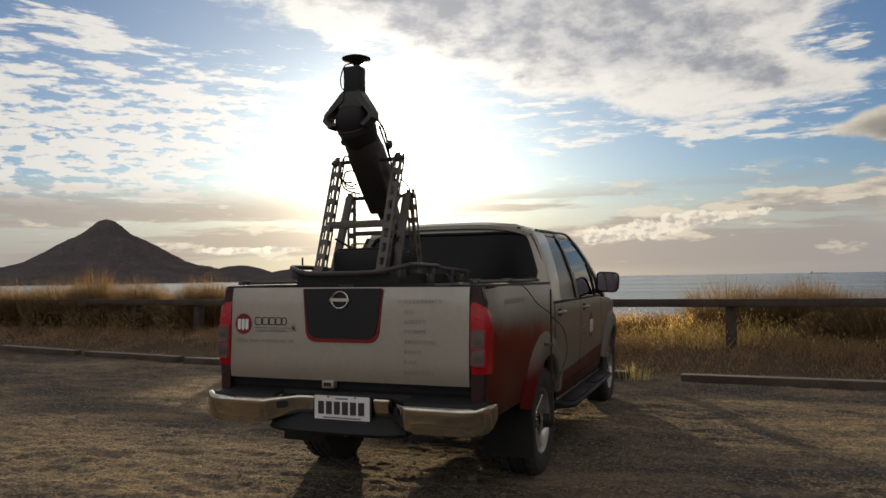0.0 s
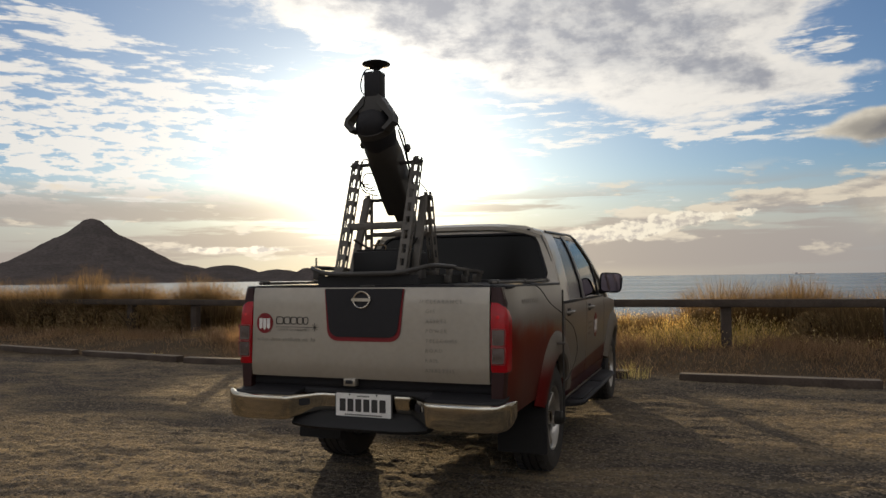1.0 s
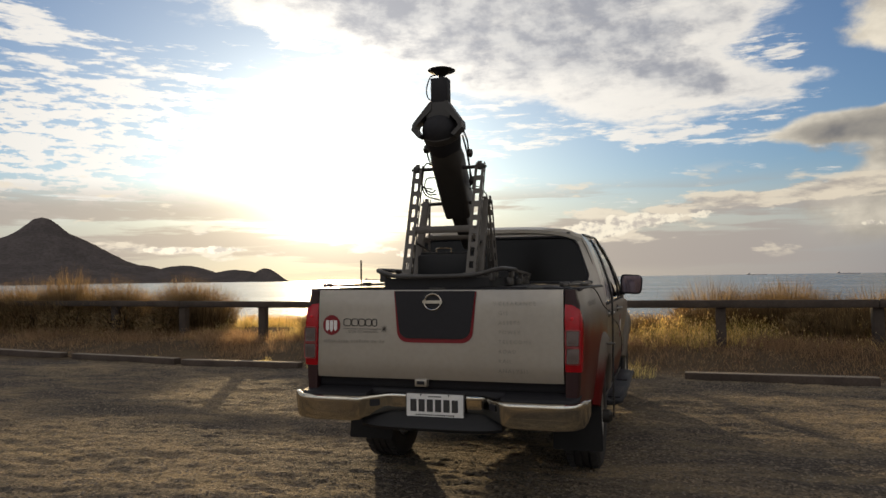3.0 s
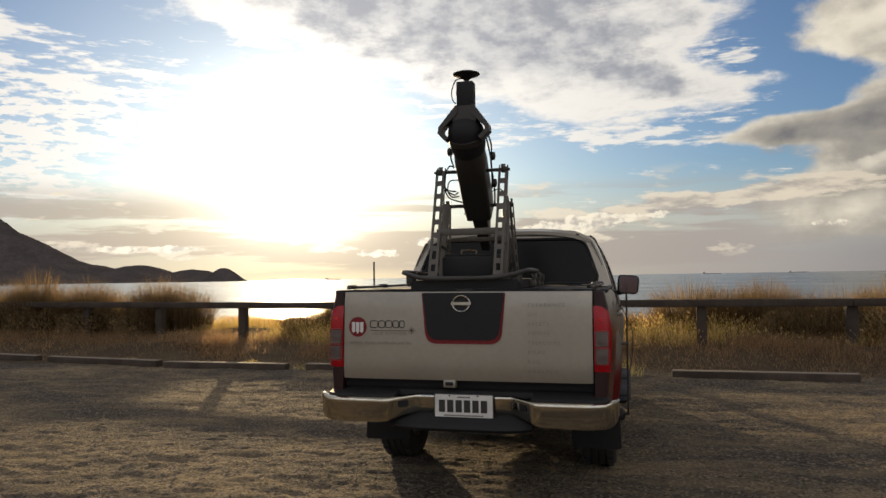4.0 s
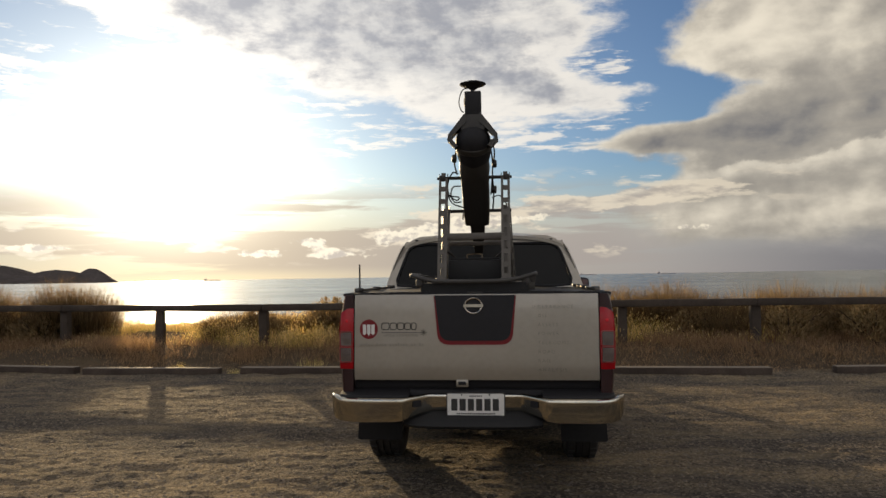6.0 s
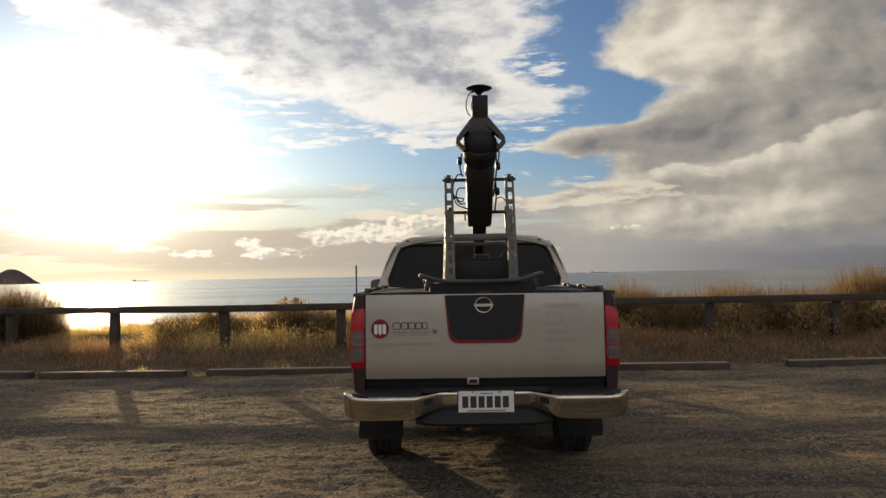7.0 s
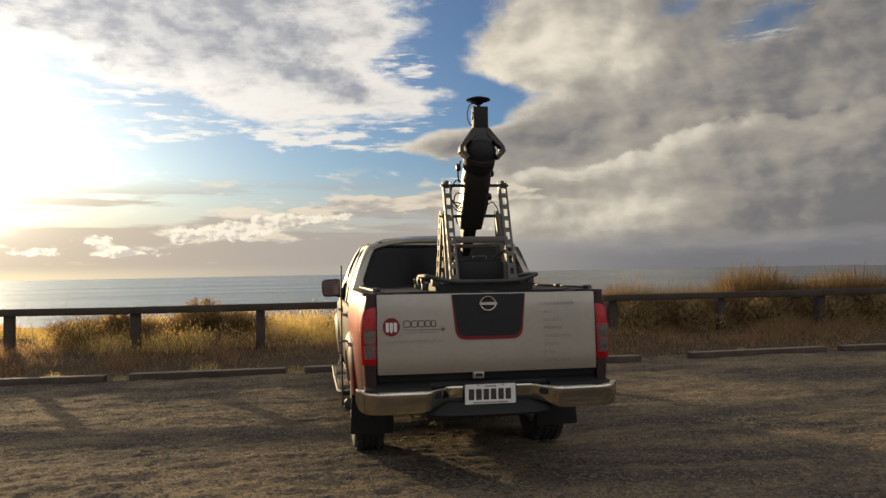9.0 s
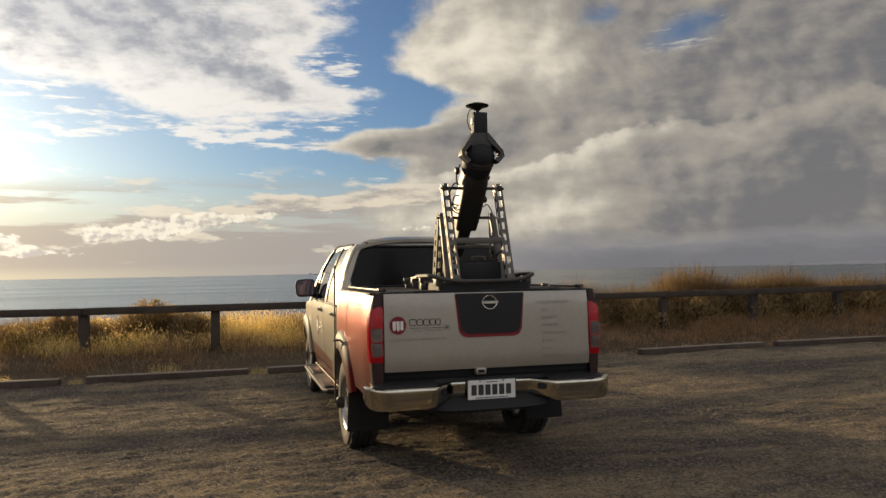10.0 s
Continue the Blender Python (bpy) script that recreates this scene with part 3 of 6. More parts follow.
def rounded(pts, r, seg=5):
    """A 2D outline with its corners rounded."""
    out, n = [], len(pts)
    for i in range(n):
        p0, p, p1 = Vector(pts[i - 1]), Vector(pts[i]), Vector(pts[(i + 1) % n])
        k = r[i] if isinstance(r, (list, tuple)) else r
        a, b = p + (p0 - p).normalized() * k, p + (p1 - p).normalized() * k
        for s in range(seg + 1):
            t = s / seg
            out.append((1 - t) ** 2 * a + 2 * t * (1 - t) * p + t * t * b)
    return out


def slab(bm, outline, place, w0, w1):
    """A flat shape with thickness: a 2D outline, put into space by place(u, v, w)."""
    a = [bm.verts.new(place(p[0], p[1], w0)) for p in outline]
    b = [bm.verts.new(place(p[0], p[1], w1)) for p in outline]
    bm.faces.new(a)
    bm.faces.new(b[::-1])
    n = len(a)
    for i in range(n):
        bm.faces.new((a[i], b[i], b[(i + 1) % n], a[(i + 1) % n]))


def span(a, b, n):
    return [a + (b - a) * i / (n - 1) for i in range(n)]


def curve_at(x, xs, ys):
    return float(np.interp(x, xs, ys))


def rough_field(x, y, seed, octaves=5, gain=0.5):
    """Fractal value noise on arrays, about -1 to 1."""
    rng = np.random.RandomState(seed)
    total, amp, norm = np.zeros_like(x, dtype=float), 1.0, 0.0
    for o in range(octaves):
        table = rng.rand(256, 256) * 2 - 1
        u, v = x * 2 ** o + 17.3 * o, y * 2 ** o + 9.1 * o
        iu, iv = np.floor(u).astype(int), np.floor(v).astype(int)
        fu, fv = u - iu, v - iv
        fu, fv = fu * fu * (3 - 2 * fu), fv * fv * (3 - 2 * fv)
        t = lambda i, j: table[i % 256, j % 256]
        total += amp * ((t(iu, iv) * (1 - fu) + t(iu + 1, iv) * fu) * (1 - fv) + (t(iu, iv + 1) * (1 - fu) + t(iu + 1, iv + 1) * fu) * fv)
        norm += amp
        amp *= gain
    return total / norm


def smooth01(v):
    v = np.clip(v, 0.0, 1.0)
    return v * v * (3 - 2 * v)


def grid_object(name, xs, ys, zs, mat):
    """A height field over two lists of coordinates."""
    nx, ny = len(xs), len(ys)
    X, Y = np.meshgrid(xs, ys, indexing="ij")
    verts = np.stack([X, Y, zs], -1).reshape(-1, 3)
    i, j = np.meshgrid(np.arange(nx - 1), np.arange(ny - 1), indexing="ij")
    a = (i * ny + j).ravel()
    faces = np.stack([a, a + ny, a + ny + 1, a + 1], -1)
    me = bpy.data.meshes.new(name)
    me.from_pydata(verts.tolist(), [], faces.tolist())
    me.polygons.foreach_set("use_smooth", [True] * len(me.polygons))
    me.materials.append(mat)
    return new(name, me)


# ---- ground, sea and distance ----


def ground_height(x, y):
    x, y = np.asarray(x, dtype=float), np.asarray(y, dtype=float)
    left_bend = np.clip(-5.5 - x, 0, None) * 0.15
    yy = y - left_bend
    verge = 0.045 * smooth01((yy - 5.0) / 0.8) + 0.195 * smooth01((yy - 6.15) / 2.3) + 0.10 * smooth01((yy - 8.5) / 2.0)
    fall = -6.0 * smooth01((y - 11.5) / 26.0)
    lumps = 0.07 * rough_field(x * 0.5, y * 0.5, 5, 3) * smooth01((yy - 6.3) / 1.5)
    near = smooth01((14 - np.abs(x)) / 4) * smooth01((9 - np.abs(y - 2)) / 3)
    dirt = near * (0.030 * rough_field(x * 0.35, y * 0.9, 7, 4) + 0.018 * rough_field(x * 1.6, y * 2.6, 11, 4, 0.6) + 0.019 * rough_field(x * 3.6, y * 8.0, 13, 4, 0.74))
    return verge + fall + lumps + dirt


def build_ground():
    xs = np.concatenate([[-4500, -1500, -500, -200, -100, -60, -40, -28, -20], np.arange(-16, -9, 0.3), np.arange(-9, 9, 0.030), np.arange(9, 16, 0.3),
                         [20, 28, 40, 60, 100, 200, 500, 1500, 4500]])
    ys = np.concatenate([[-4500, -1500, -500, -200, -80, -40, -20, -12, -8, -6, -4, -3, -2], np.arange(-1.2, 6.6, 0.028), np.arange(6.6, 14, 0.2),
                         np.arange(14, 40, 2.0), [60, 150, 500, 1500, 4700]])
    X, Y = np.meshgrid(xs, ys, indexing="ij")
    ob = grid_object("ground", xs, ys, ground_height(X, Y), GROUND)
    tagged(ob, "worn gravel and dirt car park running into a grassy dune", "ground", kind="structure")


def build_sea():
    xs = np.concatenate([[-4800, -2000, -800], np.linspace(-400, 400, 30), [800, 2000, 4800]])
    ys = np.concatenate([[22], np.linspace(40, 400, 30), [800, 1600, 3000, 4800]])
    ob = grid_object("water", xs, ys, np.full((len(xs), len(ys)), -3.0), SEA)
    tagged(ob, "calm sea with small ripples under a low sun", "sea", kind="structure")


def polar(az, dist):
    return dist * math.sin(radians(az)), dist * math.cos(radians(az))


def build_hills():
    xs, ys = np.linspace(-3900, -900, 420), np.linspace(1300, 3900, 330)
    X, Y = np.meshgrid(xs, ys, indexing="ij")
    z = np.full_like(X, -30.0)
    px, py = polar(-46.2, 3600)
    r = np.hypot(X - px, Y - py)
    r = r * (1 + 0.05 * rough_field(X / 260, Y / 260, 17, 4))
    z = np.maximum(z, 284 - np.interp(r, [0, 15, 36, 77, 108, 157, 211, 260, 300, 329, 398, 437, 520, 620, 900], [0, 2, 10, 43, 68, 92, 122, 153, 174, 191, 210, 216, 240, 262, 320]))
    for az, dist, h, wa, wd in ((-37.2, 3250, 66, 190, 260), (-33.4, 2900, 42, 150, 200), (-31.2, 2650, 43, 62, 100), (-50.5, 3500, 60, 260, 300), (-40.3, 3450, 62, 190, 250)):
        hx, hy = polar(az, dist)
        c, s = math.cos(radians(az)), math.sin(radians(az))
        across, along = (X - hx) * c - (Y - hy) * s, (X - hx) * s + (Y - hy) * c
        z = np.maximum(z, (h + 12) * np.exp(-(np.abs(across) / wa) ** 2.2 - (along / wd) ** 2) - 12)
    z = z + np.clip(z + 6, 0, 60) / 60 * (8 * rough_field(X / 60, Y / 60, 21, 6, 0.75))
    ob = grid_object("hill", xs, ys, z, HILL)
    tagged(ob, "dark bush-covered cone of a hill with a low headland across the water", "hill", kind="structure")


def build_far_land():
    xs, ys = np.linspace(1400, 4300, 120), np.linspace(1800, 3600, 50)
    X, Y = np.meshgrid(xs, ys, indexing="ij")
    z = -12 + (36 + 12 * rough_field(X / 500, Y / 500, 31, 4)) * np.exp(-((X - 3300) / 900) ** 2 - ((Y - 2700) / 380) ** 2)
    ob = grid_object("far_hills", xs, ys, z, FAR_LAND)
    tagged(ob, "faint blue-grey hills far across the bay", "hills", kind="structure")


build_ground()
build_sea()
build_hills()
build_far_land()


def build_ship(at, length, label):
    ship = empty_thing("cargo_ship", at, label, "ship", "ships at anchor")
    x, y, z = at
    h = length * 0.034
    bm = bmesh.new()
    L = length / 2
    outline = [(-L, h), (-L * 0.96, 0), (L * 0.93, 0), (L * 1.02, h * 1.15), (L * 0.9, h)]
    slab(bm, outline, lambda u, v, w: Vector((x + u, y + w, z + v)), -length * 0.07, length * 0.07)
    part("hull", bm, HAZED_SHIP, ship)
    bm = bmesh.new()
    box(bm, (x - L * 0.75, y, z + h * 1.9), (length * 0.11, length * 0.11, h * 1.8), h * 0.1)
    box(bm, (x - L * 0.72, y, z + h * 2.95), (length * 0.05, length * 0.06, h * 0.5), h * 0.05)
    part("bridge", bm, HAZED_SHIP, ship)
    for k in (-0.3, 0.1, 0.5):
        bm = bmesh.new()
        box(bm, (x + L * k, y, z + h * 1.25), (length * 0.13, length * 0.1, h * 0.5), h * 0.05)
        part("deck_cargo", bm, HAZED_SHIP, ship)


build_ship((-1069.0, 2500.0, -3.0), 62.0, "small dark cargo ship at anchor on the horizon")
build_ship((234.0, 2500.0, -3.0), 60.0, "long grey cargo ship on the far sea")
build_ship((489.0, 2500.0, -3.0), 66.0, "low grey tanker on the hazy horizon")
build_ship((-1345.0, 2500.0, -3.0), 22.0, "tiny dark fishing boat off the headland")

# ---- pickup truck ----
REAR_AXLE, FRONT_AXLE, TYRE_R, ARCH_R = 1.32, 4.52, 0.38, 0.465
truck = empty_thing("pickup_truck", (0, 2.9, 0), "silver double-cab pickup truck with red vinyl wrap, parked on gravel", "pickup truck")


def half_width(y, z):
    """Half the body's width at a height and a length."""
    w = curve_at(z, [0.42, 0.55, 0.75, 0.95, 1.12, 1.25, 1.36], [0.850, 0.885, 0.905, 0.916, 0.918, 0.908, 0.885])
    w -= 0.17 * max(0.0, (y - 4.5) / 0.85) ** 2.2 + 0.035 * max(0.0, (0.28 - y) / 0.28) ** 2
    return w


def arch_bottom(y, axle, low):
    d = abs(y - axle)
    return max(low, 0.40 + math.sqrt(ARCH_R ** 2 - d * d)) if d < ARCH_R else low


def side_panel(bm, sx, y0, y1, low, top, axle=None, ny=14, nz=12, thick=0.025):
    ys = span(y0, y1, ny)
    if axle:
        ys = sorted(set(ys + [axle + ARCH_R * math.cos(a) for a in span(0.001, math.pi - 0.001, 25) if y0 < axle + ARCH_R * math.cos(a) < y1]))
    outer, inner = [], []
    for y in ys:
        b, t = (arch_bottom(y, axle, low) if axle else low), (top(y) if callable(top) else top)
        zs = span(b, t, nz)
        outer.append([Vector((sx * half_width(y, z), y, z)) for z in zs])
        inner.append([Vector((sx * (half_width(y, z) - thick), y, z)) for z in zs])
    shell(bm, outer, inner)


def wheel_flare(bm, sx, axle, low=0.52):
    rings = []
    a0 = math.asin((low - 0.40) / ARCH_R)
    for a in span(a0, math.pi - a0, 33):
        def at(r, dx):
            y, z = axle + r * math.cos(a), 0.40 + r * math.sin(a)
            return Vector((sx * (half_width(y, min(z, 1.3)) + dx), y, z))
        rings.append([at(ARCH_R - 0.030, -0.03), at(ARCH_R - 0.030, 0.030), at(ARCH_R - 0.018, 0.044), at(ARCH_R + 0.03, 0.046), at(ARCH_R + 0.085, 0.036), at(ARCH_R + 0.125, 0.016), at(ARCH_R + 0.145, -0.004), at(ARCH_R + 0.10, -0.02)])
    loft(bm, rings)


def cab_x(z):
    """Half width of the cabin above the belt line."""
    return curve_at(z, [1.16, 1.35, 1.55, 1.70, 1.77, 1.812, 1.832], [0.905, 0.874, 0.812, 0.750, 0.706, 0.622, 0.52])


def cab_back(z):
    return 1.665 + max(0.0, z - 1.30) * 0.30


def screen_y(z):
    return 3.34 + (1.79 - z) / 0.60 * 0.92


BELT = 1.19
for sx in (1, -1):
    # load bed side with the rear wheel arch
    bm = bmesh.new()
    side_panel(bm, sx, 0.045, 1.625, 0.60, 1.345, REAR_AXLE, 16, 14)
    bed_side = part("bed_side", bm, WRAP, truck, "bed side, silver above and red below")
    bm = bmesh.new()
    beam(bm, (sx * 0.862, 0.08, 1.345), (sx * 0.866, 1.62, 1.345), 0.05, 0.022, 0.008)
    part("bed_rail_cap", bm, BLACK_PLASTIC, bed_side)
    bm = bmesh.new()
    wheel_flare(bm, sx, REAR_AXLE)
    part("rear_wheel_flare", bm, FLARE, truck)
    # dark corner post that carries the tail lamp
    bm = bmesh.new()
    rings = []
    for z in span(0.70, 1.345, 8):
        w = half_width(0.05, z) + 0.002
        pts = [(0.803, 0.05), (0.803, 0.006), (w - 0.035, 0.004), (w - 0.012, 0.012), (w - 0.001, 0.032), (w + 0.001, 0.06), (w - 0.03, 0.08)]
        rings.append([Vector((sx * x, y + (z - 0.79) * 0.04, z)) for x, y in pts])
    loft(bm, rings)
    part("corner_post", bm, MAROON, truck)
    # tail lamp: wraps round the corner
    lamp = None
    for name, z0, z1, inset, mat, lab in (("tail_lamp", 0.862, 1.258, 0.0, RED_LENS, "red wraparound tail lamp"),):
        outer, inner = [], []
        for z in span(z0, z1, 15):
            k = (z - z0) / (z1 - z0)
            w = half_width(0.06, z) + 0.007
            round_off = 0.012 * (abs(2 * k - 1) ** 6)
            reach = 0.10 + 0.05 * k
            path = [(0.8015, -0.004 + round_off), (0.825, -0.012 + round_off), (w - 0.045, -0.012 + round_off), (w - 0.018, -0.004 + round_off), (w - 0.003, 0.016), (w + 0.001, 0.045), (w, reach)]
            lean = (z - 0.79) * 0.04
            outer.append([Vector((sx * x, y + lean, z)) for x, y in path])
            inner.append([Vector((sx * (x - 0.006 * (i > 3)), y + lean + (0.016 if i < 4 else 0.0), z)) for i, (x, y) in enumerate(path)])
        bm = bmesh.new()
        shell(bm, outer, inner)
        for v in bm.verts:
            v.co.z -= 0.030 * smooth01((v.co.z - 1.16) / 0.10) * smooth01((abs(v.co.x) - 0.83) / 0.07) * (1 + smooth01((v.co.y - 0.02) / 0.08))
        lamp = part(name, bm, mat, truck, lab)
    for name, z0, z1, mat, lab in (("reversing_lens", 0.912, 1.000, CLEAR_LENS, "clear lower lamp cell"), ("indicator_lens", 1.015, 1.103, CLEAR_LENS, "clear upper lamp cell")):
        bm = bmesh.new()
        out = rounded([(0.813, z0), (0.882, z0), (0.886, z1), (0.813, z1)], 0.008)
        slab(bm, out, lambda u, v, w: Vector((sx * u, (v - 0.79) * 0.04 - 0.012 - w, v)), 0.0, 0.006)
        part(name, bm, mat, lamp, lab)
        bm = bmesh.new()
        ring = rounded([(0.808, z0 - 0.005), (0.887, z0 - 0.005), (0.891, z1 + 0.005), (0.808, z1 + 0.005)], 0.010)
        tube(bm, [Vector((sx * p[0], (p[1] - 0.79) * 0.04 - 0.014, p[1])) for p in ring + ring[:1]], 0.0028, 5)
        part("lens_bezel", bm, BEZEL, lamp)
        for k in range(4):
            bm = bmesh.new()
            x = 0.826 + 0.0135 * k
            box(bm, (sx * x, (z0 - 0.79) * 0.04 - 0.0185, (z0 + z1) / 2), (0.004, 0.003, (z1 - z0) * 0.72), 0.001)
            part("lens_rib", bm, CLEAR_LENS, lamp)
    bm = bmesh.new()
    lathe(bm, [(0.002, 0.004), (0.008, 0.003), (0.011, 0.0)], Matrix.Translation((sx * 0.846, (1.16 - 0.79) * 0.04 - 0.012, 1.175)) @ pose(0, 0, 0, 90), 12)
    part("brake_bulb_cap", bm, BULB_GLOW_RED, lamp)
    # lower cab: doors, sill, front wing
    for name, y0, y1 in (("rear_door", 1.672, 2.700), ("front_door", 2.712, 3.830)):
        bm = bmesh.new()
        low = 0.545
        axle = None
        side_panel(bm, sx, y0, y1, low, BELT, axle, 10, 12, 0.05)
        door = part(name, bm, WRAP, truck, "silver door with a red lower edge")
        bm = bmesh.new()
        hy = y0 + 0.16
        w = half_width(hy, 1.12)
        tube(bm, bend([(sx * (w - 0.004), hy - 0.085, 1.115), (sx * (w + 0.030), hy - 0.06, 1.118), (sx * (w + 0.036), hy, 1.12), (sx * (w + 0.030), hy + 0.06, 1.118), (sx * (w - 0.004), hy + 0.085, 1.115)], 3), 0.014, 8)
        part("door_handle", bm, WRAP, door, "silver pull handle")
        bm = bmesh.new()
        box(bm, (sx * (w + 0.001), hy, 1.118), (0.006, 0.12, 0.06), 0.002)
        part("handle_cup", bm, BLACK_PLASTIC, door)
        # side window
        bm = bmesh.new()
        outer, inner = [], []
        for y in span(y0 + 0.06, y1 - 0.05, 9):
            top = 1.735 if name == "rear_door" else min(1.735, 1.79 - (y + 0.05 - 3.34) / 0.92 * 0.60)
            zs = span(BELT, max(BELT + 0.03, top), 8)
            outer.append([Vector((sx * (cab_x(z) - 0.016), y, z)) for z in zs])
            inner.append([Vector((sx * (cab_x(z) - 0.021), y, z)) for z in zs])
        shell(bm, outer, inner)
        pane = part("side_window", bm, SIDE_GLASS if name == "front_door" else DARK_GLASS, door, "tinted side window")
        pane.visible_shadow = False
        bm = bmesh.new()
        beam(bm, (sx * (cab_x(BELT) + 0.004), y0 + 0.02, BELT + 0.008), (sx * (cab_x(BELT) + 0.004), y1 - 0.01, BELT + 0.008), 0.02, 0.022, 0.005)
        part("belt_moulding", bm, BLACK_PLASTIC, door)
    bm = bmesh.new()
    side_panel(bm, sx, 1.672, 3.96, 0.43, 0.537, None, 12, 4, 0.08)
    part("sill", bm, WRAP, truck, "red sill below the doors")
    bm = bmesh.new()
    side_panel(bm, sx, 3.842, 5.30, 0.55, lambda y: 1.17 - 0.16 * max(0, (y - 4.1) / 1.2) ** 1.5, FRONT_AXLE, 18, 12, 0.03)
    part("front_wing", bm, WRAP, truck)
    bm = bmesh.new()
    wheel_flare(bm, sx, FRONT_AXLE)
    part("front_wheel_flare", bm, FLARE, truck)

    # pillars
    def pillar(name, bottom, top, wide_b, wide_t, z1, mat, off=0.0, z0=BELT - 0.02, thick=0.05):
        bm = bmesh.new()
        outer, inner = [], []
        for z in span(z0, z1, 10):
            k = (z - z0) / (z1 - z0)
            c, w = bottom + (top - bottom) * k, (wide_b + (wide_t - wide_b) * k) / 2
            x = cab_x(z) + off
            outer.append([Vector((sx * x, c - w, z)), Vector((sx * (x + 0.004), c - w / 3, z)), Vector((sx * (x + 0.004), c + w / 3, z)), Vector((sx * x, c + w, z))])
            inner.append([v - Vector((sx * thick, 0, 0)) for v in outer[-1]])
        shell(bm, outer, inner)
        part(name, bm, mat, truck)

    pillar("front_pillar", 4.22, 3.36, 0.13, 0.10, 1.77, SILVER)
    pillar("middle_pillar", 2.71, 2.66, 0.12, 0.10, 1.775, BLACK_GLOSS, -0.004)
    pillar("rear_pillar", 1.80, 2.00, 0.28, 0.36, 1.775, SILVER)
    pillar("window_divider", 3.66, 3.62, 0.04, 0.03, 1.52, BLACK_GLOSS, -0.006)
    # gutter over the doors
    bm = bmesh.new()
    tube(bm, bend([(sx * 0.704, 1.95, 1.772), (sx * 0.702, 2.6, 1.785), (sx * 0.700, 3.30, 1.772), (sx * 0.80, 3.85, 1.50), (sx * 0.885, 4.24, 1.235)], 5), 0.012, 6)
    part("drip_rail", bm, BLACK_GLOSS, truck)
    # door mirror
    bm = bmesh.new()
    rings = []
    for k, (y, s) in enumerate(((3.66, 0.90), (3.668, 1.0), (3.70, 1.0), (3.75, 0.93), (3.79, 0.72), (3.81, 0.35))):
        out = rounded([(0.895, 1.235), (1.115, 1.225), (1.135, 1.43), (0.905, 1.44)], [0.03, 0.06, 0.07, 0.05], 5)
        rings.append([Vector((sx * (1.01 + (p[0] - 1.01) * s), y, 1.335 + (p[1] - 1.335) * s)) for p in out])
    loft(bm, rings)
    mirror = part("door_mirror", bm, BLACK_GLOSS, truck, "black door mirror")
    bm = bmesh.new()
    out = rounded([(0.915, 1.25), (1.10, 1.242), (1.118, 1.415), (0.922, 1.425)], 0.035)
    slab(bm, out, lambda u, v, w: Vector((sx * u, 3.657 - w, v)), 0.0, 0.003)
    part("mirror_glass", bm, MIRROR, mirror)
    bm = bmesh.new()
    box(bm, (sx * 0.90, 3.74, 1.245), (0.10, 0.07, 0.05), 0.015)
    part("mirror_arm", bm, BLACK_PLASTIC, mirror)
    # side step
    bm = bmesh.new()
    rings = []
    for y, w in ((1.86, 0.06), (1.90, 0.13), (1.98, 0.165), (2.9, 0.17), (3.84, 0.165), (3.92, 0.13), (3.96, 0.06)):
        a, b = 0.845, 0.845 + w
        rings.append([Vector((sx * x, y, z)) for x, z in ((a, 0.365), (b - 0.02, 0.362), (b, 0.376), (b + 0.004, 0.392), (b - 0.008, 0.404), (a, 0.408))])
    loft(bm, rings)
    side_step = part("side_step", bm, BLACK_PLASTIC, truck, "flat black running board with ribbed treads")
    bm = bmesh.new()
    beam(bm, (sx * 0.872, 1.70, 0.430), (sx * 0.872, 3.90, 0.430), 0.010, 0.014, 0.003)
    part("step_trim", bm, ALUMINIUM, side_step, "thin bright trim strip")
    for y in (2.3, 3.35):
        bm = bmesh.new()
        box(bm, (sx * 0.935, y, 0.410), (0.105, 0.60, 0.010), 0.004)
        part("tread_pad", bm, BLACK_PLASTIC, side_step)
    for y in (2.0, 2.9, 3.8):
        bm = bmesh.new()
        beam(bm, (sx * 0.70, y, 0.44), (sx * 0.93, y, 0.372), 0.04, 0.03, 0.006)
        part("step_bracket", bm, UNDERBODY, side_step)
    # mud flap
    bm = bmesh.new()
    out = rounded([(0.60, 0.22), (0.945, 0.22), (0.925, 0.64), (0.60, 0.64)], 0.02)
    slab(bm, out, lambda u, v, w: Vector((sx * u, 0.87 + (0.64 - v) * -0.10 + w, v)), 0.0, 0.012)
    part("mud_flap", bm, FLAP, truck)

# roof
bm = bmesh.new()
outer, inner = [], []
for y in span(1.785, 3.36, 18):
    row = []
    for k in span(-1, 1, 21):
        half = 0.70
        x = half * math.copysign(abs(k) ** 0.9, k)
        ends = 0.030 * max(0, (1.95 - y) / 0.165) ** 2 + 0.035 * max(0, (y - 3.05) / 0.31) ** 2
        z = 1.853 - 0.082 * abs(k) ** 3.2 - ends + 0.006 * math.sin((y - 1.785) * 2)
        row.append(Vector((x, y, z)))
    outer.append(row)
    inner.append([v - Vector((0, 0, 0.03)) for v in row])
shell(bm, outer, inner)
roof = part("roof", bm, SILVER, truck)
for x in (-0.60, 0.60):
    bm = bmesh.new()
    beam(bm, (x, 1.80, 1.785), (x, 1.93, 1.803), 0.028, 0.012, 0.003)
    part("roof_joint_cover", bm, BLACK_PLASTIC, roof)

# cab back with the rear window opening
wall_out = rounded([(-0.885, 0.60), (0.885, 0.60), (0.872, 1.36), (0.735, 1.72), (0.60, 1.825), (-0.60, 1.825), (-0.735, 1.72), (-0.872, 1.36)], [0.03, 0.03, 0.10, 0.09, 0.08, 0.08, 0.09, 0.10], 5)
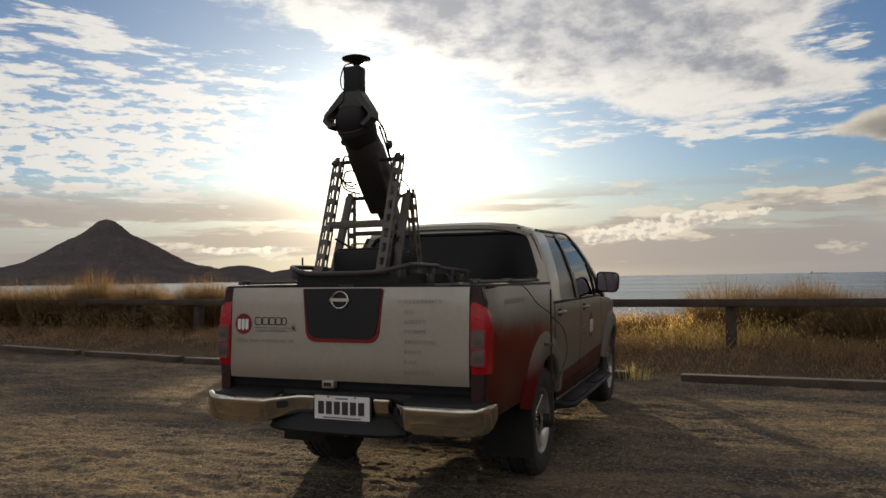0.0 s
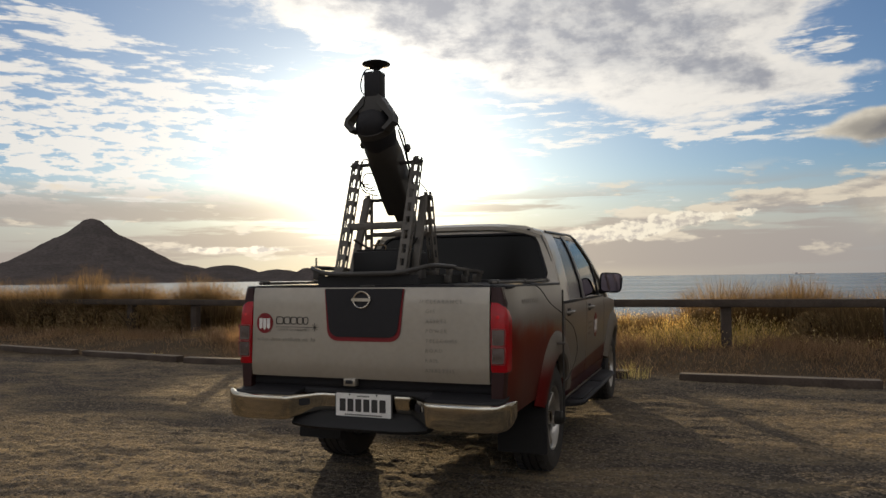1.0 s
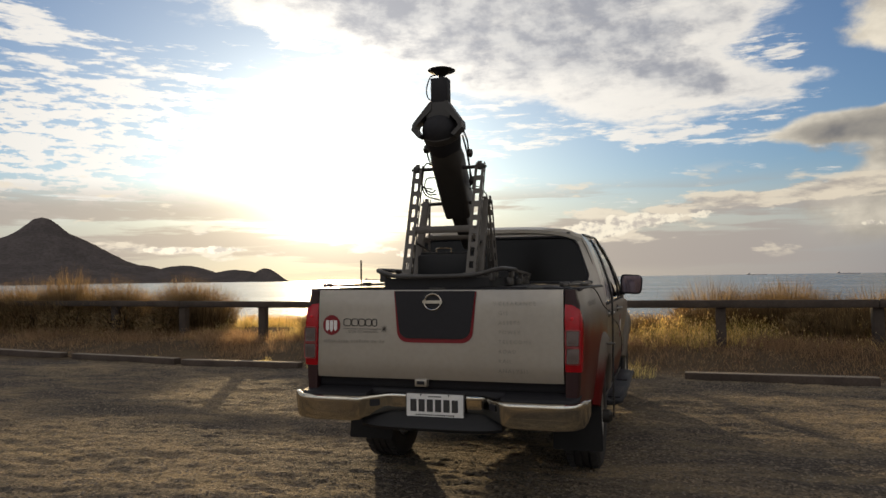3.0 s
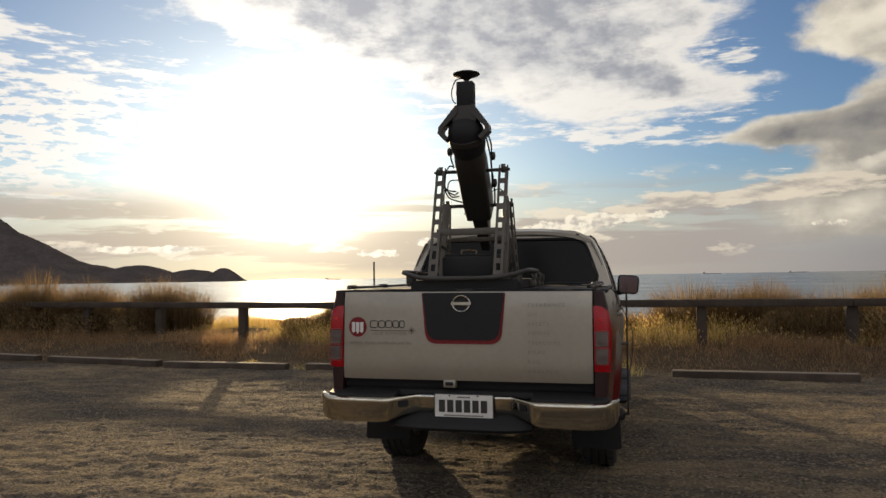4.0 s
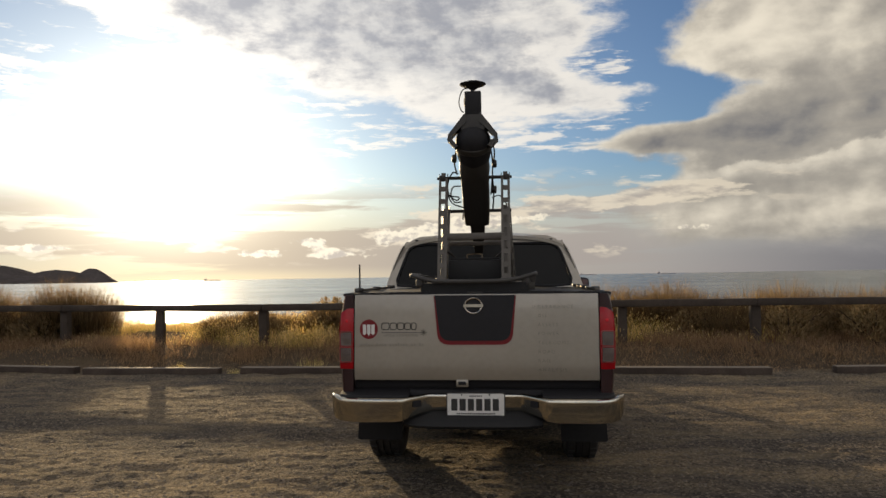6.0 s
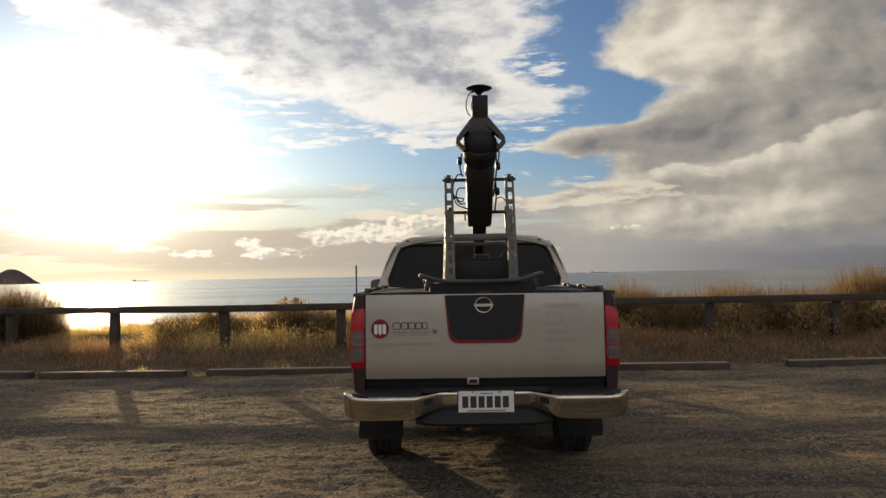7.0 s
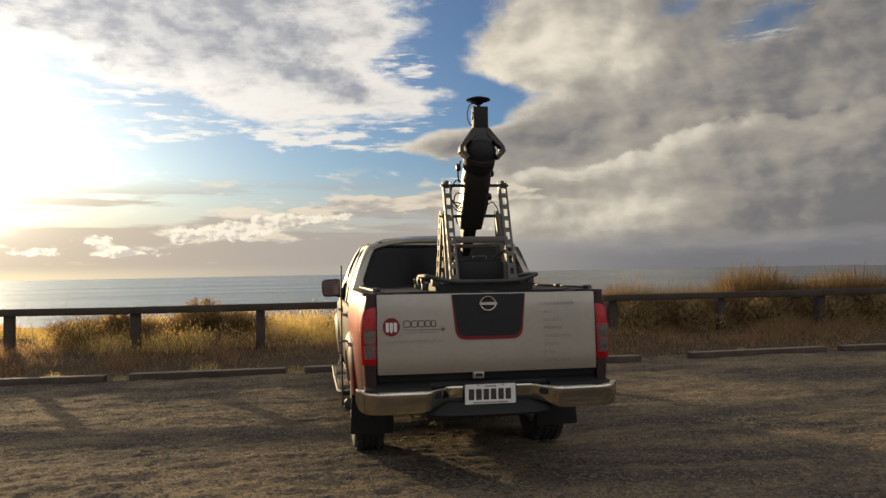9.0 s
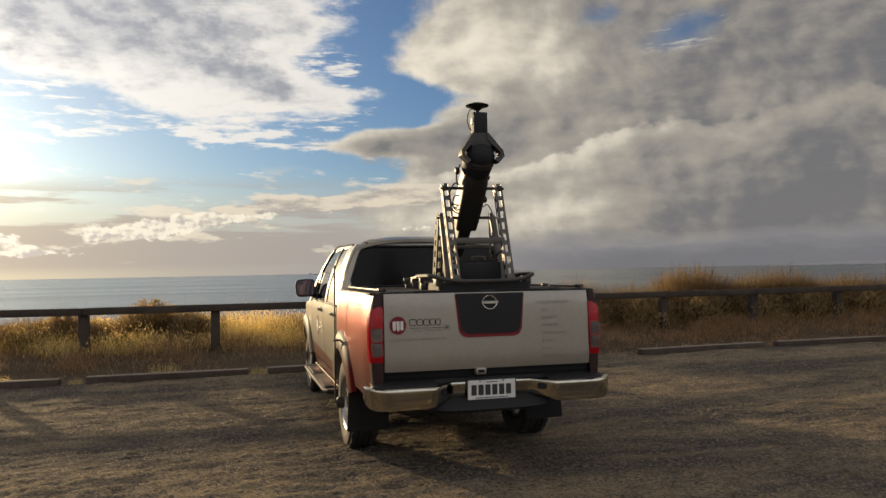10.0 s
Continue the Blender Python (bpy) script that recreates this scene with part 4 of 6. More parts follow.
win_out = rounded([(-0.79, 1.372), (0.79, 1.372), (0.655, 1.752), (-0.655, 1.752)], [0.07, 0.07, 0.09, 0.09], 5)


def radial(outline, n, centre):
    """Points of an outline at even bearings from a centre."""
    out = []
    for i in range(n):
        a = 2 * math.pi * (i + 0.5) / n
        d = Vector((math.cos(a), math.sin(a)))
        best = None
        for p, q in zip(outline, outline[1:] + outline[:1]):
            e = q - p
            det = d.x * e.y - d.y * e.x
            if abs(det) < 1e-9:
                continue
            w = p - centre
            t, s = (w.x * e.y - w.y * e.x) / det, (w.x * d.y - w.y * d.x) / det
            if t > 0 and -1e-6 <= s <= 1 + 1e-6:
                best = t if best is None else min(best, t)
        out.append(centre + d * best)
    return out


C = Vector((0, 1.56))
a_loop, b_loop = radial(wall_out, 96, C), radial(win_out, 96, C)
bm = bmesh.new()
rings = []
for loop_pts, dy in ((a_loop, 0.0), (b_loop, 0.0), (b_loop, 0.035), (a_loop, 0.035)):
    rings.append([Vector((p.x, cab_back(p.y) + dy, p.y)) for p in loop_pts])
loft(bm, rings, close=True)
part("cab_back", bm, SILVER, truck, sharp=40)
bm = bmesh.new()
slab(bm, b_loop, lambda u, v, w: Vector((u * 0.998, cab_back(v) + 0.012 + w, v)), 0.0, 0.005)
rear_window = part("rear_window", bm, DARK_GLASS, truck, "dark tinted rear window")
rear_window.visible_shadow = False
bm = bmesh.new()
tube(bm, [Vector((p.x, cab_back(p.y) + 0.002, p.y)) for p in b_loop + b_loop[:1]], 0.011, 6)
part("window_seal", bm, BLACK_PLASTIC, rear_window)
# windscreen and bonnet
bm = bmesh.new()
outer, inner = [], []
for z in span(1.20, 1.785, 8):
    row = [Vector((k * (cab_x(z) - 0.03), screen_y(z) + 0.10 * (1 - k * k) - 0.05, z)) for k in span(-1, 1, 13)]
    outer.append(row)
    inner.append([v - Vector((0, 0.006, 0)) for v in row])
shell(bm, outer, inner)
windscreen = part("windscreen", bm, SIDE_GLASS, truck, "clear windscreen")
windscreen.visible_shadow = False
bm = bmesh.new()
outer, inner = [], []
for y in span(4.18, 5.32, 14):
    k2 = (y - 4.18) / 1.14
    w = 0.885 - 0.14 * k2 ** 2
    row = [Vector((k * w, y, 1.185 - 0.03 * abs(k) ** 3 - 0.05 * k2 - 0.14 * k2 ** 4 + 0.015 * math.cos(3 * k))) for k in span(-1, 1, 17)]
    outer.append(row)
    inner.append([v - Vector((0, 0, 0.02)) for v in row])
shell(bm, outer, inner)
part("bonnet", bm, SILVER, truck)
bm = bmesh.new()
outer, inner = [], []
for z in span(0.45, 1.02, 8):
    row = [Vector((k * 0.80, 5.40 - 0.22 * abs(k) ** 2.5 - 0.10 * max(0, (z - 0.75) / 0.27) ** 2, z)) for k in span(-1, 1, 17)]
    outer.append(row)
    inner.append([v - Vector((0, 0.04, 0)) for v in row])
shell(bm, outer, inner)
front = part("front_panel", bm, SILVER, truck)
for sx in (1, -1):
    bm = bmesh.new()
    box(bm, (sx * 0.66, 5.27, 0.88), (0.26, 0.08, 0.20), 0.03, (0, 0, -sx * 22))
    part("headlamp", bm, CLEAR_LENS, front, "clear headlamp")
bm = bmesh.new()
box(bm, (0, 5.385, 0.84), (0.72, 0.05, 0.20), 0.02)
part("grille", bm, CHROME, front)

# floor, chassis, axle and spare wheel
bm = bmesh.new()
box(bm, (0, 3.05, 0.60), (1.66, 2.75, 0.06), 0.01)
box(bm, (0, 0.83, 0.72), (1.60, 1.55, 0.05), 0.01)
box(bm, (0, 4.7, 0.62), (1.2, 1.1, 0.40), 0.03)
part("floor_pan", bm, UNDERBODY, truck)
# unseen plate, tank, gearbox and silencer, added to block low sun under the truck
bm = bmesh.new()
rings = []
for x in span(-0.66, 0.66, 9):
    k = (abs(x) / 0.66) ** 3
    rings.append([Vector((x, 5.28 - 0.08 * k, 0.50)), Vector((x, 5.22 - 0.08 * k, 0.30 + 0.05 * k)), Vector((x, 4.80, 0.25 + 0.05 * k)), Vector((x, 4.10, 0.27 + 0.05 * k)), Vector((x, 4.10, 0.31 + 0.05 * k)), Vector((x, 4.80, 0.29 + 0.05 * k)), Vector((x, 5.18 - 0.08 * k, 0.34 + 0.05 * k)), Vector((x, 5.24 - 0.08 * k, 0.50))])
loft(bm, rings)
part("shade_skid_plate", bm, UNDERBODY, truck)
bm = bmesh.new()
box(bm, (-0.52, 2.50, 0.44), (0.46, 1.10, 0.26), 0.05)
part("shade_tank", bm, UNDERBODY, truck)
bm = bmesh.new()
box(bm, (0.05, 3.55, 0.43), (0.40, 1.00, 0.30), 0.06)
part("shade_gearbox", bm, UNDERBODY, truck)
bm = bmesh.new()
tube(bm, bend([(0.45, 3.6, 0.45), (0.50, 2.9, 0.42), (0.50, 2.2, 0.42)], 4), 0.09, 12)
part("shade_silencer", bm, UNDERBODY, truck)
bm = bmesh.new()
for sx in (1, -1):
    beam(bm, (sx * 0.47, 0.12, 0.575), (sx * 0.47, 5.1, 0.56), 0.09, 0.14, 0.008)
for y in (0.2, 0.9, 1.9, 3.0, 4.1):
    beam(bm, (-0.47, y, 0.57), (0.47, y, 0.57), 0.07, 0.09, 0.008)
chassis = part("chassis", bm, UNDERBODY, truck)
bm = bmesh.new()
tube(bm, [(-0.66, REAR_AXLE, 0.38), (0.66, REAR_AXLE, 0.38)], 0.045, 12)
lathe(bm, [(0.02, -0.13), (0.10, -0.10), (0.145, 0.0), (0.12, 0.08), (0.05, 0.14)], Matrix.Translation((0.06, REAR_AXLE, 0.38)) @ pose(0, 0, 0, 90), 16)
part("rear_axle", bm, UNDERBODY, truck)
for sx in (1, -1):
    bm = bmesh.new()
    tube(bm, bend([(sx * 0.55, 0.62, 0.60), (sx * 0.55, 0.95, 0.47), (sx * 0.55, REAR_AXLE, 0.44), (sx * 0.55, 1.70, 0.47), (sx * 0.55, 2.05, 0.56)], 4), 0.025, 6)
    part("leaf_spring", bm, UNDERBODY, chassis)
bm = bmesh.new()
tube(bm, bend([(0.38, 3.0, 0.50), (0.40, 1.9, 0.50), (0.44, 1.25, 0.58), (0.50, 0.7, 0.50), (0.62, 0.45, 0.46)], 5), 0.03, 10)
part("exhaust_pipe", bm, BLACK_METAL, chassis)
bm = bmesh.new()
lathe(bm, [(0.20, -0.09), (0.30, -0.11), (0.35, -0.08), (0.365, 0.0), (0.35, 0.08), (0.30, 0.11), (0.20, 0.09)], pose(0, 0.62, 0.56), 28)
part("spare_tyre", bm, RUBBER, truck)
bm = bmesh.new()
box(bm, (0, 1.40, 1.02), (1.56, 0.03, 0.62), 0.008)
box(bm, (0, 0.73, 0.98), (1.58, 1.36, 0.04), 0.008)
part("load_bed", bm, UNDERBODY, truck)
# inner wheel houses
for sx in (1, -1):
    for axle in (REAR_AXLE, FRONT_AXLE):
        bm = bmesh.new()
        ring = [(axle + 0.47 * math.cos(a), 0.41 + 0.47 * math.sin(a)) for a in span(-0.1, math.pi + 0.1, 20)]
        shell(bm, [[Vector((sx * x, y, z)) for y, z in ring] for x in (0.60, 0.74, 0.885)], [[Vector((sx * x, y, z + 0.012)) for y, z in ring] for x in (0.60, 0.74, 0.885)])
        part("wheel_house", bm, UNDERBODY, truck)


def build_wheel(sx, axle):
    m = Matrix.Translation((sx * 0.775, axle, TYRE_R - 0.004)) @ pose(0, 0, 0, 0, 90 * sx, 0)
    bm = bmesh.new()
    prof = [(0.222, -0.105), (0.25, -0.122), (0.31, -0.130), (0.352, -0.122), (0.370, -0.108), (0.377, -0.092), (0.379, -0.060), (0.370, -0.057), (0.370, -0.047), (0.380, -0.044), (0.380, -0.008),
            (0.371, -0.006), (0.371, 0.006), (0.380, 0.008), (0.380, 0.044), (0.370, 0.047), (0.370, 0.057), (0.379, 0.060), (0.377, 0.092), (0.370, 0.108), (0.352, 0.122), (0.31, 0.130), (0.25, 0.122), (0.222, 0.105)]
    lathe(bm, prof, m, 48, cap=False)
    tyre = part("wheel", bm, RUBBER, truck, "dusty black tyre on an alloy rim", sharp=25)
    bm = bmesh.new()
    for j in range(36):
        for h, dh in ((-0.083, 0.028), (0.083, 0.028)):
            a = 2 * math.pi * (j + (0.5 if h > 0 else 0)) / 36
            c = m @ Vector((0.379 * math.cos(a), 0.379 * math.sin(a), h))
            q = m.to_3x3().to_4x4() @ Matrix.Rotation(a, 4, "Z")
            bmesh.ops.create_cube(bm, size=1.0, matrix=Matrix.Translation(c) @ q @ Matrix.Diagonal((0.012, 0.040, dh * 1.6, 1)))
    tagged(part("tread", bm, RUBBER, tyre), kind="stuff")
    bm = bmesh.new()
    lathe(bm, [(0.222, -0.10), (0.205, -0.09), (0.20, 0.02), (0.205, 0.085), (0.222, 0.108), (0.231, 0.112), (0.231, 0.104), (0.215, 0.09)], m, 40, cap=False)
    rim = part("rim", bm, ALLOY, tyre, "six-spoke alloy rim")
    for j in range(6):
        bm = bmesh.new()
        a = 2 * math.pi * j / 6 + 0.2
        q = m @ Matrix.Rotation(a, 4, "Z")
        rings = []
        for r, w, h, t in ((0.03, 0.050, 0.062, 0.03), (0.09, 0.048, 0.066, 0.028), (0.15, 0.058, 0.076, 0.026), (0.208, 0.080, 0.088, 0.03)):
            rings.append([q @ Vector((r, y, z)) for y, z in ((-w / 2, h - t), (w / 2, h - t), (w / 2, h - 0.006), (w / 2 - 0.008, h), (-w / 2 + 0.008, h), (-w / 2, h - 0.006))])
        loft(bm, rings)
        part("spoke", bm, ALLOY, rim)
    bm = bmesh.new()
    lathe(bm, [(0.075, 0.03), (0.075, 0.062), (0.05, 0.075), (0.048, 0.095), (0.03, 0.10), (0.004, 0.10)], m, 20)
    part("hub_cap", bm, CHROME, rim)
    bm = bmesh.new()
    lathe(bm, [(0.02, 0.0), (0.15, 0.0), (0.15, 0.02), (0.02, 0.02)], m, 24)
    part("brake_disc", bm, UNDERBODY, rim)


for sx in (1, -1):
    for axle in (REAR_AXLE, FRONT_AXLE):
        build_wheel(sx, axle)

# seats and dashboard
for x in (-0.38, 0.38):
    bm = bmesh.new()
    box(bm, (x, 3.05, 0.88), (0.50, 0.50, 0.16), 0.05)
    box(bm, (x, 2.82, 1.18), (0.48, 0.12, 0.58), 0.05, (-12, 0, 0))
    seat = part("front_seat", bm, SEAT_CLOTH, truck)
    bm = bmesh.new()
    box(bm, (x, 2.74, 1.555), (0.26, 0.09, 0.17), 0.04, (-8, 0, 0))
    part("headrest", bm, SEAT_CLOTH, seat)
bm = bmesh.new()
box(bm, (0, 2.15, 0.88), (1.35, 0.48, 0.16), 0.05)
box(bm, (0, 1.93, 1.15), (1.35, 0.12, 0.52), 0.05, (-10, 0, 0))
bench = part("rear_bench", bm, SEAT_CLOTH, truck)
for x in (-0.42, 0.42):
    bm = bmesh.new()
    box(bm, (x, 1.88, 1.47), (0.25, 0.08, 0.14), 0.035)
    part("headrest", bm, SEAT_CLOTH, bench)
bm = bmesh.new()
box(bm, (0, 3.95, 1.06), (1.50, 0.42, 0.24), 0.06)
part("dashboard", bm, BLACK_PLASTIC, truck)
bm = bmesh.new()
ring = [Vector((0.38 + 0.185 * math.cos(a), 3.62 + 0.07 * math.sin(a), 1.10 + 0.17 * math.sin(a))) for a in span(0, 2 * math.pi, 25)]
tube(bm, ring, 0.014, 8)
part("steering_wheel", bm, BLACK_PLASTIC, truck)


# ---- tailgate ----
def gate_y(z):
    return -0.016 + (z - 0.79) * 0.045


def on_gate(u, v, w):
    return Vector((u, gate_y(v) - w, v))


bm = bmesh.new()
outer, inner = [], []
for z in span(0.792, 1.346, 12):
    e = 0.010 * (abs((z - 1.069) / 0.277)) ** 8
    row = []
    for k in span(-1, 1, 25):
        row.append(Vector((k * 0.794, gate_y(z) + e + 0.012 * abs(k) ** 14 + 0.003 * math.cos(1.5 * k), z)))
    outer.append(row)
    inner.append([Vector((v.x, 0.075, v.z)) for v in row])
shell(bm, outer, inner)
tailgate = part("tailgate", bm, SILVER, truck, "closed silver tailgate")
bm = bmesh.new()
slab(bm, rounded([(-0.268, 1.338), (-0.240, 1.020), (0.240, 1.020), (0.268, 1.338)], [0.003, 0.075, 0.075, 0.003], 8), on_gate, 0.0, 0.004)
part("red_trim", bm, RED_VINYL, tailgate, "red trim round the dark panel")
bm = bmesh.new()
slab(bm, rounded([(-0.261, 1.340), (-0.224, 1.046), (0.224, 1.046), (0.261, 1.340)], [0.003, 0.065, 0.065, 0.003], 8), on_gate, 0.004, 0.010)
panel = part("dark_panel", bm, BLACK_GLOSS, tailgate, "glossy black centre panel")
# round badge with a bar, lettering left out
bm = bmesh.new()
ring = [on_gate(-0.008 + 0.054 * math.cos(a), 1.272 + 0.048 * math.sin(a), 0.016) for a in span(0, 2 * math.pi, 33)]
tube(bm, ring, 0.0065, 8)
part("badge_ring", bm, CHROME, tailgate)
bm = bmesh.new()
slab(bm, rounded([(-0.072, 1.263), (0.056, 1.263), (0.056, 1.282), (-0.072, 1.282)], 0.004), on_gate, 0.012, 0.024)
part("badge_bar", bm, CHROME, tailgate)
# keyhole and latch at the foot of the gate
bm = bmesh.new()
box(bm, (-0.085, 0.0, 0.772), (0.080, 0.05, 0.046), 0.006)
latch = part("gate_latch", bm, SILVER, tailgate, "small silver latch plate")
bm = bmesh.new()
box(bm, (-0.085, -0.026, 0.774), (0.050, 0.006, 0.022), 0.003)
part("latch_slot", bm, BLACK_PLASTIC, latch)
# company mark: disc with bars, a row of plain signs, a rule and a star
bm = bmesh.new()
slab(bm, [(-0.697 + 0.060 * math.cos(a), 1.122 + 0.064 * math.sin(a)) for a in span(0, 2 * math.pi * 31 / 32, 32)], on_gate, 0.0, 0.0025)
part("logo_disc", bm, RED_VINYL, tailgate, "dark red logo disc")
for x in (-0.725, -0.697, -0.669):
    bm = bmesh.new()
    dip = 0.028 if x == -0.697 else 0.022
    slab(bm, [(x - 0.011, 1.094), (x, 1.122 - dip - 0.016), (x + 0.011, 1.094), (x + 0.011, 1.152), (x - 0.011, 1.152)], on_gate, 0.0026, 0.0045)
    part("logo_bar", bm, WHITE_PLASTIC, tailgate)
for x0, x1 in ((-0.612, -0.563), (-0.556, -0.514), (-0.508, -0.466), (-0.460, -0.422), (-0.416, -0.384)):
    bm = bmesh.new()
    ring = rounded([(x0, 1.118), (x1, 1.118), (x1, 1.162), (x0, 1.162)], 0.014, 3)
    tube(bm, [on_gate(p[0], p[1], 0.001) for p in ring + ring[:1]], 0.0026, 4)
    part("name_sign", bm, INK, tailgate)
bm = bmesh.new()
slab(bm, [(-0.612, 1.098), (-0.345, 1.098), (-0.345, 1.1008), (-0.612, 1.1008)], on_gate, 0.0, 0.002)
part("logo_rule", bm, INK, tailgate)
bm = bmesh.new()
for k in range(4):
    a = k * math.pi / 4
    tube(bm, [on_gate(-0.335 + 0.024 * math.cos(a), 1.100 + 0.024 * math.sin(a), 0.001), on_gate(-0.335 - 0.024 * math.cos(a), 1.100 - 0.024 * math.sin(a), 0.001)], 0.0014, 4)
part("logo_star", bm, INK, tailgate)
for k in range(24):
    if k in (5, 10, 18, 21):
        continue
    bm = bmesh.new()
    x = -0.752 + k * 0.0176
    slab(bm, [(x, 1.012), (x + 0.012, 1.012), (x + 0.012, 1.028 + 0.006 * (k % 4 == 2)), (x, 1.028 + 0.006 * (k % 4 == 2))], on_gate, 0.0, 0.0045)
    part("address_bar", bm, PALE_INK, tailgate)


def lettering(text, x, z, size, mat, parent, gap=1.25, place=on_gate):
    curve = bpy.data.curves.new("lettering", "FONT")
    curve.body, curve.size, curve.extrude, curve.space_character = text, size, 0.0006, gap
    curve.resolution_u = 2
    ob = bpy.data.objects.new("lettering", curve)
    me = bpy.data.meshes.new_from_object(ob)
    bm = bmesh.new()
    bm.from_mesh(me)
    for v in bm.verts:
        v.co = place(x + v.co.x, z + v.co.y, 0.0012 + v.co.z)
    bpy.data.objects.remove(ob)
    bpy.data.meshes.remove(me)
    return part("lettering", bm, mat, parent)


lettering("LASER SCANNING", -0.600, 1.074, 0.024, GREY_INK, tailgate, 1.2)
for k, word in enumerate(("CLEARANCE", "GIS", "ASSETS", "POWER", "TELECOMS", "ROAD", "RAIL", "ANALYSIS")):
    lettering(word, 0.405, 1.252 - 0.0575 * k, 0.032, GREY_INK, tailgate, 1.38)
lettering("//", 0.368, 1.252, 0.032, GREY_INK, tailgate, 1.2)

# door marks and faint writing on the bed sides
for sx in (1, -1):
    door_mark = lambda u, v, w: Vector((sx * (half_width(u, v) + w), u, v))
    bm = bmesh.new()
    slab(bm, [(3.22 + 0.09 * math.cos(a), 0.93 + 0.115 * math.sin(a)) for a in span(0, 2 * math.pi * 27 / 28, 28)], door_mark, 0.002, 0.005)
    part("door_logo", bm, RED_VINYL, truck, "dark red round logo on the door")
    for y in (3.16, 3.22, 3.28):
        bm = bmesh.new()
        slab(bm, [(y - 0.023, 0.885), (y, 0.855), (y + 0.023, 0.885), (y + 0.023, 0.985), (y - 0.023, 0.985)], door_mark, 0.005, 0.0065)
        part("door_logo_bar", bm, WHITE_PLASTIC, truck)
    for k in range(3):
        bm = bmesh.new()
        slab(bm, [(2.80, 0.965 - 0.05 * k), (3.03 - 0.05 * k, 0.965 - 0.05 * k), (3.03 - 0.05 * k, 0.985 - 0.05 * k), (2.80, 0.985 - 0.05 * k)], door_mark, 0.0015, 0.0035)
        part("door_caption", bm, GREY_INK, truck)
    for k in range(9):
        bm = bmesh.new()
        y = 0.34 + 0.052 * k
        slab(bm, rounded([(y, 1.235), (y + 0.034, 1.235), (y + 0.034, 1.266), (y, 1.266)], 0.008, 3), door_mark, 0.0010, 0.0022)
        part("side_sign", bm, FAINT_INK, truck)

# ---- rear bumper ----


def bumper_y(x):
    return curve_at(abs(x), [0.0, 0.29, 0.31, 0.445, 0.47, 0.76, 0.85, 0.905, 0.932, 0.945], [0.012, 0.012, 0.0, -0.122, -0.132, -0.128, -0.112, -0.080, -0.040, 0.0])


xs = sorted(set([s * v for s in (1, -1) for v in (0.0, 0.1, 0.2, 0.28, 0.29, 0.31, 0.33, 0.375, 0.42, 0.445, 0.455, 0.47, 0.50, 0.52, 0.58, 0.65, 0.76, 0.80, 0.84, 0.87, 0.895, 0.912, 0.925, 0.932, 0.939, 0.945)]))
rings = []
for x in xs:
    ax = abs(x)
    low = curve_at(ax, [0, 0.30, 0.40, 0.46, 0.52, 0.75, 0.87, 0.91, 0.932, 0.945], [0.585, 0.585, 0.568, 0.545, 0.536, 0.533, 0.538, 0.550, 0.575, 0.615])
    top = curve_at(ax, [0, 0.31, 0.46, 0.80, 0.88, 0.90, 0.95], [0.700, 0.700, 0.690, 0.690, 0.692, 0.704, 0.700])
    y = bumper_y(x)
    deep = 0.10 - 0.06 * max(0, (ax - 0.80) / 0.145)
    sl = (top - low)
    rings.append([Vector((x, y + deep, low + 0.01)), Vector((x, y + 0.030, low)), Vector((x, y + 0.020, low + 0.004)), Vector((x, y + 0.013, low + 0.018)), Vector((x, y + 0.006, low + 0.45 * sl)),
                  Vector((x, y + 0.002, low + 0.74 * sl)), Vector((x, y, top - 0.020)), Vector((x, y + 0.004, top - 0.006)), Vector((x, y + 0.016, top)), Vector((x, y + 0.035, top + 0.002)), Vector((x, y + deep, top - 0.01))])
bm = bmesh.new()
loft(bm, rings)
rear_bumper = part("rear_bumper", bm, BUMPER_CHROME, truck, "scuffed chrome rear step bumper", sharp=30)
for sx in (1, -1):
    bm = bmesh.new()
    outer, inner = [], []
    for x, y0, y1 in ((0.43, -0.080, 0.10), (0.47, -0.106, 0.10), (0.60, -0.106, 0.10), (0.76, -0.102, 0.10), (0.83, -0.085, 0.11), (0.87, -0.06, 0.13), (0.885, -0.03, 0.15)):
        outer.append([Vector((sx * x, y0, 0.696)), Vector((sx * x, y0 + 0.012, 0.706)), Vector((sx * x, y0 * 0.4 + y1 * 0.6, 0.716)), Vector((sx * x, y1, 0.742))])
        inner.append([v - Vector((0, 0, 0.02)) for v in outer[-1]])
    shell(bm, outer, inner)
    part("step_pad", bm, BLACK_PLASTIC, rear_bumper)
    bm = bmesh.new()
    out = rounded([(sx * 0.375 - 0.024, 0.626), (sx * 0.375 + 0.024, 0.626), (sx * 0.375 + 0.024, 0.668), (sx * 0.375 - 0.024, 0.668)], 0.009)
    slab(bm, out, lambda u, v, w: Vector((u, bumper_y(u) - w + 0.004, v)), 0.0, 0.006)
    part("socket_cover", bm, BLACK_PLASTIC, rear_bumper)
bm = bmesh.new()
outer, inner = [], []
for x in span(-0.445, 0.445, 13):
    outer.append([Vector((x, 0.035, 0.708)), Vector((x, 0.04, 0.722)), Vector((x, 0.10, 0.745))])
    inner.append([v - Vector((0, 0, 0.02)) for v in outer[-1]])
shell(bm, outer, inner)
part("centre_step_pad", bm, BLACK_PLASTIC, rear_bumper)
bm = bmesh.new()
box(bm, (0, 0.09, 0.765), (1.60, 0.10, 0.06), 0.01)
part("bed_crossmember", bm, UNDERBODY, truck)
bm = bmesh.new()
rings = []
